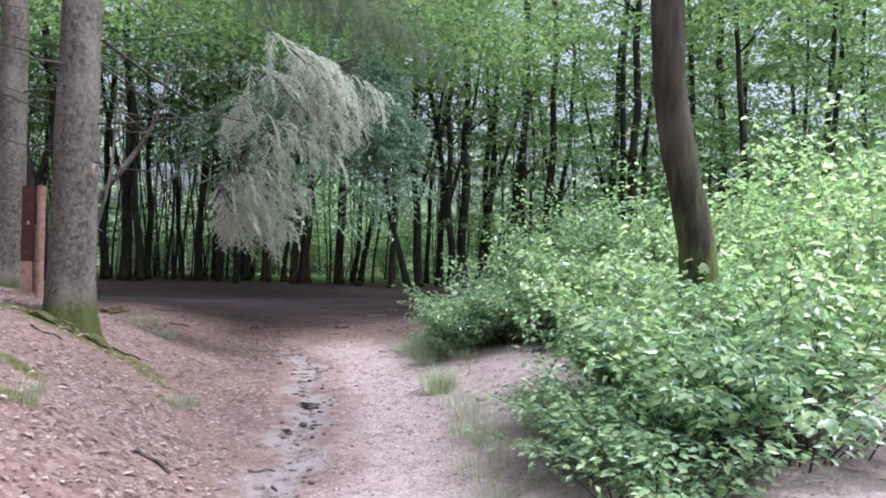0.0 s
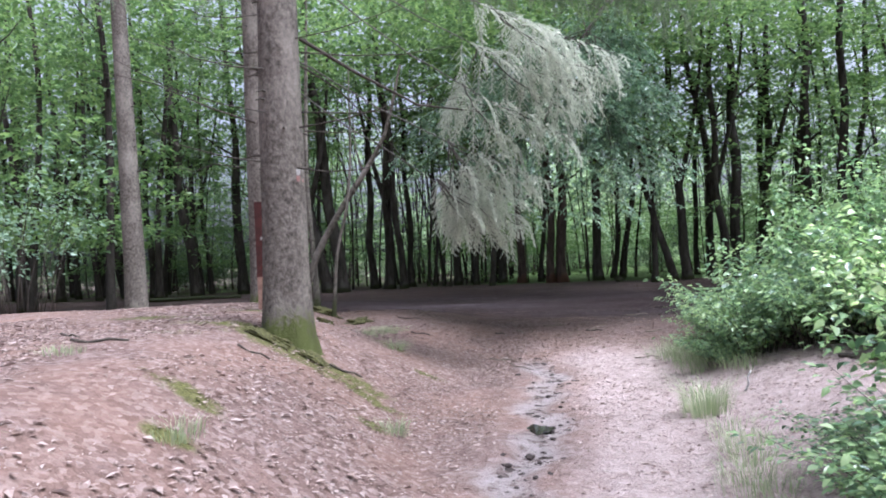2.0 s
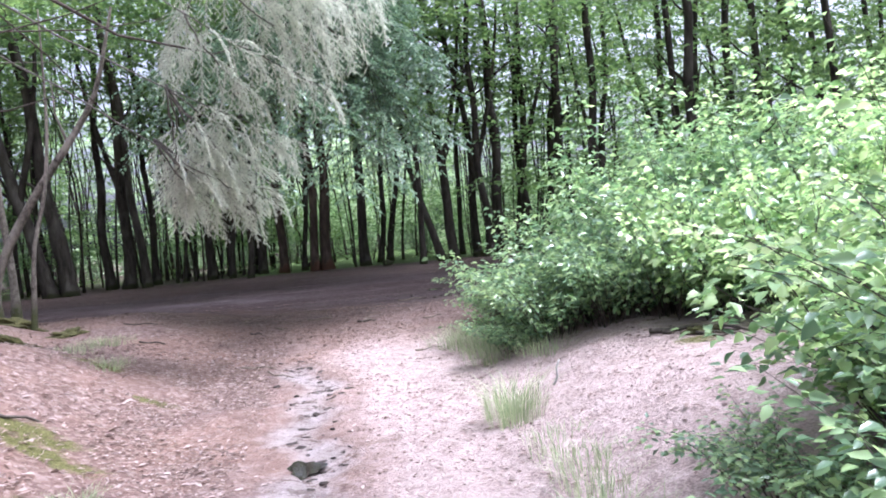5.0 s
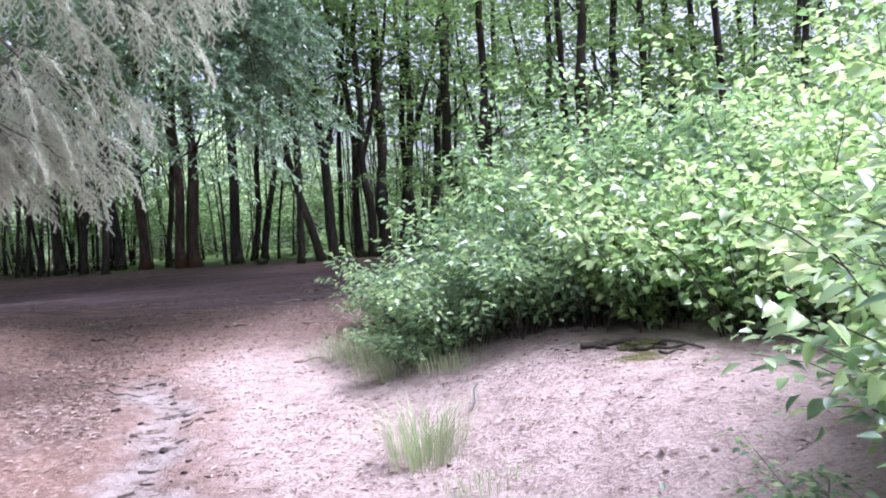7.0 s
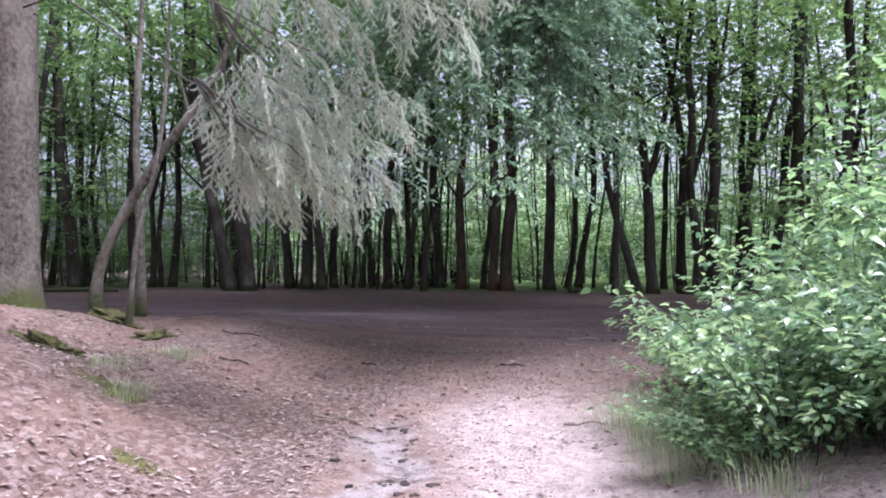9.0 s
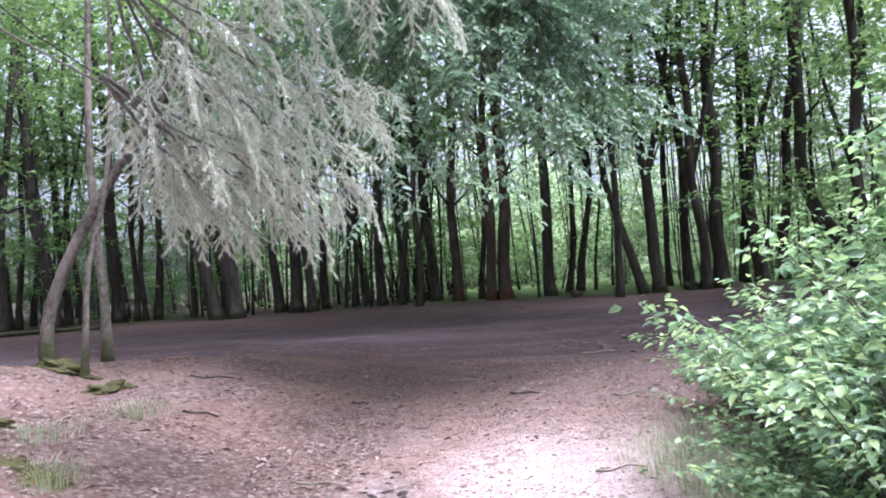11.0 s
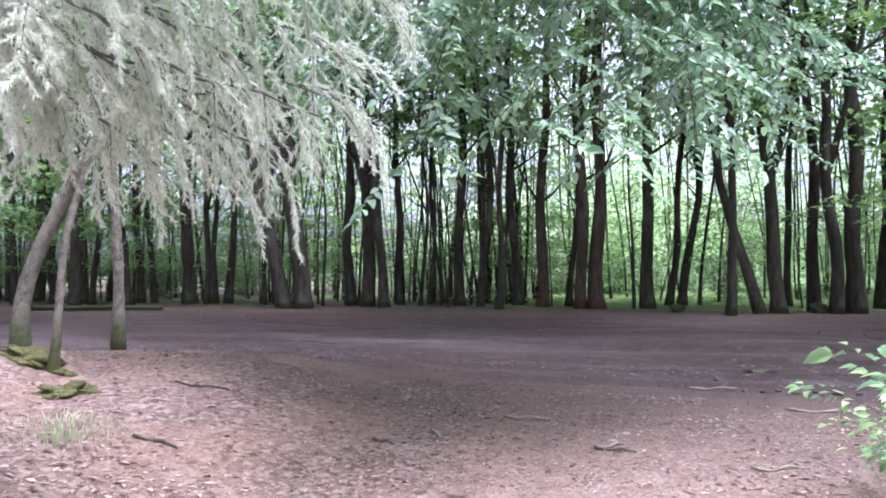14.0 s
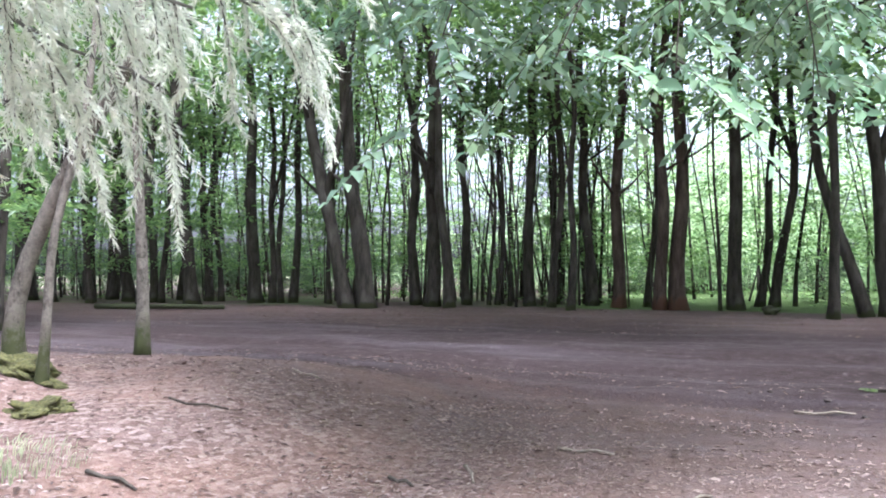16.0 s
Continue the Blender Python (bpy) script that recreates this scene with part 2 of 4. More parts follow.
class Tubes:
    """Collects tapered round limbs."""

    def __init__(self):
        self.v, self.q, self.t = [], [], []

    def add(self, pts, radii, sides=8, wob=0.0, rng=None):
        pts = [Vector(p) for p in pts]
        base = sum(len(a) for a in self.v)
        ring = []
        for i, p in enumerate(pts):
            d = (pts[min(i + 1, len(pts) - 1)] - pts[max(i - 1, 0)]).normalized()
            a = d.cross(Vector((0.13, 0.97, 0.2))).normalized()
            c = d.cross(a)
            k = np.arange(sides) * 2 * np.pi / sides
            r = radii[i] * (1 + (wob * rng.normal(size=sides) if wob else 0))
            ring.append(np.array(p) + np.outer(np.cos(k) * r, a) + np.outer(np.sin(k) * r, c))
        self.v.append(np.concatenate(ring))
        for i in range(len(pts) - 1):
            for j in range(sides):
                a, c = base + i * sides + j, base + i * sides + (j + 1) % sides
                self.q.append((a, c, c + sides, a + sides))
        end = base + (len(pts) - 1) * sides
        for j in range(1, sides - 1):
            self.t.append((end, end + j, end + j + 1))
            self.t.append((base, base + j + 1, base + j))

    def mesh(self, name, mat):
        return mesh_np(name, np.concatenate(self.v), [np.array(self.q), np.array(self.t)], [mat], smooth=True)


def unit(a):
    return a / np.maximum(np.linalg.norm(a, axis=1, keepdims=True), 1e-9)


def leaves_mesh(name, base, way, length, width, mat, rng, tilt=0.5, fine=True, fold=0.25):
    """Folded leaf blades that start at base and point along way, roughly level."""
    k = len(base)
    way = unit(way)
    up = unit(np.array([0, 0, 1.0]) + rng.normal(size=(k, 3)) * tilt)
    side = unit(np.cross(way, up))
    nor = np.cross(side, way)
    length = np.broadcast_to(length, k)[:, None] * rng.uniform(0.65, 1.25, (k, 1))
    w = length * width * rng.uniform(0.8, 1.15, (k, 1))
    tip = base + way * length - nor * length * rng.uniform(-0.05, 0.25, (k, 1))
    lift = nor * w * fold
    if fine:
        rows = []
        droop = rng.uniform(0.02, 0.3, (k, 1))
        for u, half in ((0.0, 0.04), (0.3, 0.5), (0.66, 0.37), (1.0, 0.0)):
            m = base + way * length * u - nor * length * droop * u * u
            wob = rng.uniform(0.85, 1.15, (k, 1))
            rows += [m] if half == 0 else [m - side * w * half * wob + lift * half * 2, m, m + side * w * half / wob + lift * half * 2]
        v = np.stack(rows, 1).reshape(-1, 3)
        i = np.arange(k)[:, None] * 10
        quads = [i + np.array([[a, a + 1, a + 4, a + 3]]) for a in (0, 1, 3, 4)]
        tris = [i + np.array([[6, 7, 9]]), i + np.array([[7, 8, 9]])]
        return mesh_np(name, v, [np.concatenate(quads), np.concatenate(tris)], [mat], smooth=True)
    r, s = base + way * length * 0.5 + side * w * 0.5 + lift, base + way * length * 0.5 - side * w * 0.5 + lift
    v = np.stack([base, r, tip, s], 1).reshape(-1, 3)
    i = np.arange(k)[:, None] * 4
    return mesh_np(name, v, [np.concatenate([i + np.array([[0, 1, 2]]), i + np.array([[0, 2, 3]])])], [mat])


def needles_mesh(name, start, way, length, mats, rng, per=24, size=0.03):
    """Needle-clad shoots: each shoot a brush of fine tapered needles."""
    k = len(start)
    way = unit(way)
    s = np.tile(np.linspace(0, 1, per), (k, 1)) + rng.uniform(-0.02, 0.02, (k, per))
    p = start[:, None] + way[:, None] * (np.asarray(length)[:, None] * s)[..., None]
    out = unit(np.cross(np.repeat(way, per, 0), rng.normal(size=(k * per, 3))))
    d = unit(np.repeat(way, per, 0) * 1.0 + out * 0.75)
    p = p.reshape(-1, 3)
    n = size * rng.uniform(0.7, 1.2, (k * per, 1))
    side = unit(np.cross(d, rng.normal(size=d.shape))) * 0.0029
    v = np.stack([p - side, p + side, p + d * n], 1).reshape(-1, 3)
    return mesh_np(name, v, [np.arange(len(v)).reshape(-1, 3)], mats)


# ---------------------------------------------------------------- ground
def step(a, b, v):
    u = np.clip((v - a) / (b - a), 0, 1)
    return u * u * (3 - 2 * u)


GRAIN = np.random.default_rng(7).random((256, 256))


def wavy(x, y, size):
    """Smooth random relief, 0 to 1."""
    x, y = np.asarray(x) / size + 511.3, np.asarray(y) / size + 377.7
    i, j = np.floor(x).astype(int), np.floor(y).astype(int)
    u, v = x - i, y - j
    u, v = u * u * (3 - 2 * u), v * v * (3 - 2 * v)
    g = lambda a, b: GRAIN[a % 256, b % 256]
    return (g(i, j) * (1 - u) + g(i + 1, j) * u) * (1 - v) + (g(i, j + 1) * (1 - u) + g(i + 1, j + 1) * u) * v


def rut_x(y):
    return -0.35 + 0.4 * step(4.5, 8, y) - 0.05 * step(8, 10, y) - 0.35 * step(10.8, 13.5, y) + 0.09 * np.sin(y * 2.3)


def height(x, y):
    x, y = np.asarray(x, dtype=float), np.asarray(y, dtype=float)
    z = 0.38 * (1 - step(-2, 6, y)) + 0.18 * step(13, 16, y) + 0.17 * step(27, 29.5, y)
    left = -0.25 - 0.65 * step(5.5, 9.8, y)
    far = 2.7 * step(3.3, 5.2, -x)
    bank = 1.08 * step(0, 2.7, left - x) * (1 - 0.66 * step(10, 14.5, y - far)) * (1 - 0.95 * step(16.5, 22, y))
    right = 1.15 + 0.25 * step(6, 12, y)
    bank += 0.5 * step(0, 2.0, x - right) * (1 - step(11, 15, y))
    z = z + bank
    near = 1 - step(40, 70, np.abs(y)) * 0.5
    z = z + (wavy(x, y, 1.9) - 0.5) * 0.09 * near + (wavy(x + 9, y, 0.55) - 0.5) * 0.045 + (wavy(x, y + 5, 0.21) - 0.5) * 0.018
    rut = np.exp(-((x - rut_x(y)) / 0.22) ** 2) * step(3.5, 5, y) * (1 - step(12.5, 14.5, y))
    z = z - 0.045 * rut
    for c, w in ((21.0, 0.3), (22.7, 0.3), (19.0, 0.22)):
        line = c + 0.5 * np.sin(x * 0.22) - 0.06 * x
        z = z - 0.05 * np.exp(-((y - line) / w) ** 2) + 0.03 * np.exp(-((y - line - 2.2 * w) / w) ** 2)
    return z


def at(x, y, lift=0.0):
    return float(height(x, y)) + lift


def build_ground():
    def axis(a, b, s, end):
        mid = np.arange(a, b, s)
        grow = np.cumsum(s * 1.22 ** np.arange(1, 36))
        grow = grow[grow < end]
        return np.concatenate([a - grow[::-1], mid, b + grow])

    xs, ys = axis(-7, 6, 0.075, 600), axis(2.5, 26, 0.085, 600)
    X, Y = np.meshgrid(xs, ys)
    x, y = X.ravel(), Y.ravel()
    v = np.stack([x, y, height(x, y)], 1)
    nx, ny = len(xs), len(ys)
    i = (np.arange(ny - 1)[:, None] * nx + np.arange(nx - 1)[None]).ravel()
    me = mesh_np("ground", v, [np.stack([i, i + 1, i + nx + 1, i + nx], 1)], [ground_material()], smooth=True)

    def layer(name, values):
        me.attributes.new(name, "FLOAT", "POINT").data.foreach_set("value", values.astype(np.float32))

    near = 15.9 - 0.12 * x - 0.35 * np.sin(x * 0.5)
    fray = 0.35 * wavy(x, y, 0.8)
    # shade beneath thicket and brambles, painted into the ground colour
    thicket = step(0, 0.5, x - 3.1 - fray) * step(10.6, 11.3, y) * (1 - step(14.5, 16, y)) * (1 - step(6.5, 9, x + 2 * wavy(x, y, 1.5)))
    bramble_shade = np.exp(-(((x - 3.4) / 1.35) ** 2 + ((y - 5.3) / 1.5) ** 2) ** 2) * (0.75 + 0.5 * wavy(x, y, 0.6))
    thicket = np.clip(thicket + bramble_shade, 0, 1)
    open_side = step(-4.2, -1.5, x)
    # track darkening: dark soil plus canopy shade in one mask
    shaded_soil = (0.55 * step(-1.9, 1.0, y - near) + 0.45 * ((1 - open_side) * step(1.4, 2.2, y - near) + open_side * step(0.3, 5.0, y - near))) * (1 - 0.33 * step(25, 30, y + 0.4 * np.sin(x * 0.7)))
    layer("shaded_humus", np.maximum(shaded_soil, 0.8 * thicket))
    rut = np.exp(-((x - rut_x(y) - 0.1 * np.sin(y * 5)) / 0.26) ** 2) * step(3, 5, y) * (1 - step(12, 14, y))
    layer("mud", rut * 0.95)
    mosses = ((-2.6, 8.95, 1.0, 0.5), (-3.3, 9.1, 1.0, 0.4), (-2.0, 9.2, 0.5, 0.35), (-1.75, 8.9, 0.5, 0.22), (-3.9, 8.2, 0.8, 0.25), (-2.2, 6.2, 0.4, 0.2), (-2.6, 4.6, 0.35, 0.2),
              (-1.9, 5.5, 0.22, 0.16), (-5.5, 14.6, 0.9, 0.5), (-4.1, 11.2, 0.7, 0.5), (-1.4, 8.0, 0.22, 0.2), (-2.4, 12.0, 0.5, 0.25), (-1.6, 11.0, 0.35, 0.15), (3.3, 9.3, 0.3, 0.2),
              (-6, 7, 0.6, 0.3), (-5, 10.2, 1.1, 0.3))
    moss = np.zeros(len(x))
    for cx, cy, rx, ry in mosses:
        moss = np.maximum(moss, np.exp(-((x - cx) / rx) ** 2 - ((y - cy) / ry) ** 2))
    layer("moss", moss * 0.74)
    layer("grass", step(30.8, 33.5, y) * (0.3 + 0.45 * step(-6, 0, x) + 0.3 * wavy(x, y, 2.0)))
    layer("sand", step(0.0, 1.0, x - rut_x(y)) * (1 - step(12.5, 15.5, y)) * (1 - step(4.5, 7, x)))
    layer("litter", np.clip(step(-0.2, -1.2, x) + step(28, 31, y) + 0.3, 0, 1))
    return tagged(new("ground", me), "pinkish brown leaf-littered forest floor with dark-soil track and painted-in shade", "ground", kind="structure")


build_ground()


# ---------------------------------------------------------------- trees
def stem_points(height_m, lean, rng, wander=0.1, n=12, bend=0.0):
    z = np.linspace(0, 1, n) ** 1.15 * height_m
    a = rng.uniform(0, 6.28)
    s = z / height_m
    x = lean * z + wander * np.sin(s * 5 + a) * s + bend * s * (1 - s) * height_m
    y = rng.normal() * 0.03 * z + wander * np.cos(s * 4 + a) * s
    return np.stack([x, y, z - 0.15], 1)


def crown_mesh(name, rng, radius, low, top, sprays, per, size, mat):
    c = np.stack([rng.normal(size=sprays) * radius * 0.55, rng.normal(size=sprays) * radius * 0.55, low + (top - low) * rng.random(sprays) ** 1.5], 1)
    r = rng.uniform(0.45, 1.0, sprays)
    k = sprays * per
    d = rng.normal(size=(k, 3)) * np.array([1, 1, 0.16])
    base = np.repeat(c, per, 0) + d * np.repeat(r, per)[:, None] * 0.6
    base[:, 2] -= 0.22 * np.hypot(d[:, 0], d[:, 1]) * np.repeat(r, per)
    way = d * np.array([1, 1, 0.4]) + rng.normal(size=(k, 3)) * np.array([0.6, 0.6, 0.25]) + np.array([0, 0, -0.2])
    return leaves_mesh(name, base, way, size, 0.62, mat, rng, 0.45, fine=False)


rng = np.random.default_rng(11)
CROWNS = [crown_mesh("crown", rng, 3.0, 2.6 + 1.0 * i, 15, 54, 32, 0.24, FAR_LEAF) for i in range(4)]
HIGH_CROWNS = [crown_mesh("crown", rng, 2.6, 5.5 + i, 15, 44, 34, 0.22, FAR_LEAF) for i in range(3)]
THIN_CROWNS = [crown_mesh("crown", rng, 1.3, 1.6, 9, 34, 40, 0.15, FAR_LEAF) for i in range(3)]
TREE_LABEL = "dark slender-stemmed woodland tree with light green leaves"


# wide crowns added overhead, pushed out over the track to shade it
CANOPIES = [crown_mesh("crown", rng, 4.6, 8.2, 15.5, 70, 38, 0.25, FAR_LEAF) for i in range(3)]


def woodland_tree(x, y, dia, lean, mat=None, tall=None, label=TREE_LABEL, bend=0.0, crown=True, group="trees beyond the track", high=False, upper=None, fork=False, over=False):
    """A woodland tree; lean holds to head height, upper (if given) above it."""
    seed = int(abs(x * 977 + y * 1013)) % 100000
    rng = np.random.default_rng(seed)
    mat = mat or BEECH_BARK
    tall = tall or (rng.uniform(15, 19) if dia > 0.22 else rng.uniform(9, 13))
    root = tagged(new("tree"), label, "tree", group)
    root.location = (x, y, at(x, y))
    t = Tubes()
    n = 19
    if upper is None:
        p = stem_points(tall, lean, rng, 0.25 + 0.8 * rng.random(), n, bend + rng.normal() * 0.05)
        girth = 0.64
    else:
        p = stem_points(tall, 0.0, rng, 0.3, n, 0.0)
        p[:, 0] += lean * np.minimum(p[:, 2], 3.6) + upper * np.clip(p[:, 2] - 3.6, 0, 6) + bend * np.exp(-((p[:, 2] - 2.2) / 1.6) ** 2)
        wave = rng.uniform(0, 6.28)
        p[:, 0] += 0.07 * np.sin(p[:, 2] * rng.uniform(0.9, 1.6) + wave) - 0.07 * math.sin(wave)
        girth = 0.78
    s = np.linspace(0, 1, n)
    r = dia / 2 * girth * (1 - 0.72 * s) * (1 + 0.42 * np.exp(-np.maximum(p[:, 2], 0) * 2.8)) + 0.006
    t.add(p, r, 10, 0.09, rng)
    if fork:
        h = int(np.searchsorted(p[:, 2], rng.uniform(2.6, 4.2)))
        side = 1 if lean <= 0 else -1
        w = np.linspace(0, 1, 8)[:, None]
        reach = np.array([side * rng.uniform(1.0, 1.9), rng.normal() * 0.4, tall * 0.55])
        q = p[h] + reach * w + np.array([side * 0.35, 0, 0]) * np.sin(w * 3.14)
        t.add(q, np.linspace(r[h] * 0.72, 0.015, 8), 8, 0.05, rng)
    for j in range(3 if dia < 0.22 else 6):
        h = rng.integers(5, 15)
        a, ln = rng.uniform(0, 6.28), rng.uniform(0.8, 2.4)
        d = np.array([math.cos(a), math.sin(a), rng.uniform(0.3, 1.2)])
        d = d / np.linalg.norm(d)
        q = p[h]
        t.add([q, q + d * ln * 0.5 + [0, 0, 0.05], q + d * ln + [0, 0, 0.3]], [r[h] * 0.36, r[h] * 0.22, 0.008], 5)
    under("trunk", t.mesh("trunk", mat), root)
    if crown:
        c = under("crown", (CANOPIES if over else HIGH_CROWNS if high else CROWNS if dia > 0.22 else THIN_CROWNS)[seed % 3], root)
        c.rotation_euler.z = rng.uniform(0, 6.28)
        c.location = (lean * 7, -3.5 - 3.0 * rng.random() if over else 0, 0)
    return root


# x, y, diameter, lean of the lower stem, lean of the upper stem
WEST = [(-28.46, 35, 0.9, 0, 0), (-26.79, 37, 0.4, -0.05, 0), (-23.94, 35.5, 0.5, 0.02, 0), (-23.29, 36, 0.34, -0.2, -0.1), (-24.67, 33, 0.5, -0.05, 0), (-25.98, 36, 0.34, 0.03, 0),
    (-20.78, 36, 0.32, 0.04, 0), (-30.14, 36, 0.5, 0, 0), (-27.83, 38, 0.4, -0.04, 0), (-24.59, 36, 0.4, 0.03, 0), (-22.01, 34.5, 0.63, -0.16, -0.06), (-20.27, 34.0, 0.43, -0.07, -0.03),
    (-16.99, 32.3, 0.6, -0.14, -0.05), (-18.04, 34.5, 0.37, -0.07, -0.03), (-17.45, 34.5, 0.27, -0.05, -0.02), (-19.2, 33.2, 0.3, 0.05, 0.02)]
FRONT = [(-15.54, 34.0, 0.61, -0.01, -0.03), (-14.89, 34.1, 0.3, -0.03, -0.01), (-14.55, 34.2, 0.26, -0.01, 0), (-14.19, 34.5, 0.39, 0.07, 0.03), (-10.44, 31.7, 0.62, -0.23, -0.14),
    (-9.85, 31.9, 0.72, -0.12, -0.08), (-9.03, 34.0, 0.46, -0.01, 0), (-8.03, 33.0, 0.55, 0.01, 0.01), (-7.27, 32.5, 0.42, -0.07, -0.03), (-7.37, 34.4, 0.38, 0, 0.01),
    (-6.62, 34.5, 0.15, 0.03, 0.01), (-6.33, 34.5, 0.19, 0.03, 0.01), (-5.9, 34.5, 0.15, -0.02, -0.01), (-12.6, 34.3, 0.24, 0.02, 0.03), (-11.9, 35.5, 0.3, -0.06, 0.02)]
MIDDLE = [(-5.21, 34.5, 0.45, 0.04, 0.01), (-4.22, 33.2, 0.28, 0.06, 0.02), (-3.33, 31.7, 0.26, 0, 0), (-3.19, 34.5, 0.44, -0.03, -0.01), (-2.25, 33.6, 0.49, 0.03, 0.01),
    (-1.51, 34.5, 0.25, 0.08, 0.03), (-0.95, 32.3, 0.43, 0.02, 0.02), (-0.48, 32.4, 0.56, 0, 0), (1.02, 32.8, 0.5, -0.01, 0.08), (1.69, 34.5, 0.29, 0.07, 0.03), (2.07, 34.5, 0.33, 0.13, 0.05),
    (0.62, 32.6, 0.11, -0.05, 0), (-4.7, 36, 0.3, 0.03, -0.03)]
EAST = [(3.85, 30.8, 0.34, -0.23, -0.17), (4.33, 30.8, 0.48, -0.07, -0.06), (5.21, 34.5, 0.28, -0.03, 0.12), (5.42, 32.0, 0.4, 0.02, -0.12), (5.68, 30.8, 0.42, -0.03, -0.01),
    (6.27, 31.3, 0.57, 0.03, 0.04), (7.73, 34.4, 0.41, 0.03, 0.04), (8.16, 33.9, 0.52, -0.02, 0.02), (9.07, 34.5, 0.46, 0.05, 0.1), (9.83, 34.5, 0.21, 0.07, 0.03), (11.2, 34.5, 0.43, 0.1, 0.12),
    (8.73, 27, 0.4, 0, 0.02), (11.21, 25, 0.5, -0.02, 0), (12.9, 31, 0.45, 0.03, 0), (15.06, 30, 0.5, 0.02, 0), (16.47, 28, 0.5, 0.03, 0)]
for row in (WEST, FRONT, MIDDLE, EAST):
    for i, (x, y, d, lean, upper) in enumerate(row):
        red = row is MIDDLE and -2.4 < x < -0.3 and d > 0.42
        woodland_tree(x, y, d, lean, RED_BARK if red else None, label="thick woodland tree with reddish brown bark" if red else TREE_LABEL, high=True, upper=upper,
                      fork=i % 3 == 1 and not red, over=y < 34.2 and i % 2 == 0)
woodland_tree(10.5, 31, 0.55, -0.5, bend=-0.25, upper=0.05, label="dark woodland tree with a strongly curved leaning trunk")

# thin stems among the big ones, then the wood behind, which opens into a lighter clearing
rng = np.random.default_rng(23)
for i in range(16):
    x, y = rng.uniform(-34, 13), rng.uniform(32.5, 40)
    woodland_tree(x, y, rng.choice([0.08, 0.1, 0.13, 0.16]), rng.normal() * 0.06, label="thin dark stem among larger woodland trees", group="thin stems beyond the track")


def stem_thicket(count, x0, x1, y0, y1, widths):
    """Crowded bare stems, too many to count."""
    t = Tubes()
    for i in range(count):
        x, y, d = rng.uniform(x0, x1), rng.uniform(y0, y1), rng.choice(widths)
        p = stem_points(rng.uniform(9, 15), rng.normal() * 0.05, rng, 0.25 + 0.7 * rng.random(), 10, rng.normal() * 0.05)
        s = np.linspace(0, 1, 10)
        r = d / 2 * 0.75 * (1 - 0.7 * s) * (1 + 0.3 * np.exp(-p[:, 2] * 3)) + 0.005
        p = p + np.array([x, y, at(x, y)])
        t.add(p, r, 7, 0.05, rng)
        for j in range(3):
            h, a = rng.integers(3, 8), rng.uniform(0, 6.28)
            d3 = np.array([math.cos(a), math.sin(a), rng.uniform(0.3, 1.2)])
            t.add([p[h], p[h] + d3 * 0.5, p[h] + d3 * 1.0 + [0, 0, 0.15]], [r[h] * 0.4, r[h] * 0.25, 0.006], 4)
    return tagged(new("stem_thicket", t.mesh("stem_thicket", BEECH_BARK)), "crowded thin dark stems among the larger trees", "tree stems", kind="stuff")


leafy = np.random.default_rng(67)
for i in range(14):
    x, y = -13 + 1.55 * i + leafy.uniform(-0.6, 0.6), leafy.uniform(35.5, 43)
    woodland_tree(x, y, leafy.choice([0.08, 0.1, 0.13]), leafy.normal() * 0.06, label="thin young tree with low leafy sprays among dark stems", group="thin stems beyond the track")
stem_thicket(52, -34, 13, 33.5, 41, [0.05, 0.07, 0.09, 0.13])
stem_thicket(40, -36, -5, 36, 50, [0.07, 0.09, 0.12])
stem_thicket(46, -13, -3, 33.5, 42, [0.06, 0.09, 0.13, 0.2])
stem_thicket(20, 0, 14, 34, 50, [0.07, 0.09, 0.12])
placed = 0
while placed < 52:
    x, y = rng.uniform(-46, 32), rng.uniform(37, 50)
    if abs(x - 4) < 6.0 and rng.random() < 0.8:
        continue
    woodland_tree(x, y, rng.choice([0.13, 0.16, 0.2, 0.26]), rng.normal() * 0.05, crown=x > 8 or (placed % 3 > 0 and x < -13), group="trees deeper in the wood")
    placed += 1
for i in range(26):
    a = math.pi * (0.08 + 0.84 * i / 25)
    d = rng.uniform(74, 90)
    woodland_tree(d * math.cos(a), 12 + d * math.sin(a), rng.uniform(0.3, 0.6), rng.normal() * 0.03, label="distant tree beyond the clearing", group="distant trees")
for x, y in ((13, 21), (16, 17), (18, 23), (18, 13), (20, 18), (23, 13), (21, 24), (24, 23), (19, 9), (25, 8), (28, 13), (29, 18), (17, 27), (13, 26), (16, 22), (14, 29), (18, 32), (11.5, 29), (21, 30), (26, 27), (20, 27), (24, 19), (27, 30), (19, 35), (31, 24), (14, -12), (6, -16), (-4, -17), (-12, -12), (-18, -4), (-21, 5), (22, -4),
             (-19, 24), (-22, 28), (-26, 31), (-30, 24), (-24, 19), (-31, 33), (-17, 19.5), (-38, 24), (-36, 17), (-21, 33), (-17, 30), (-24, 26), (-28, 20), (-33, 29), (-36, 36), (-20, 15), (-27, 12), (-33, 14), (-15, 24)):
    woodland_tree(x + rng.normal(), y + rng.normal(), rng.uniform(0.3, 0.55), rng.normal() * 0.03, group="trees at the wood's edges")


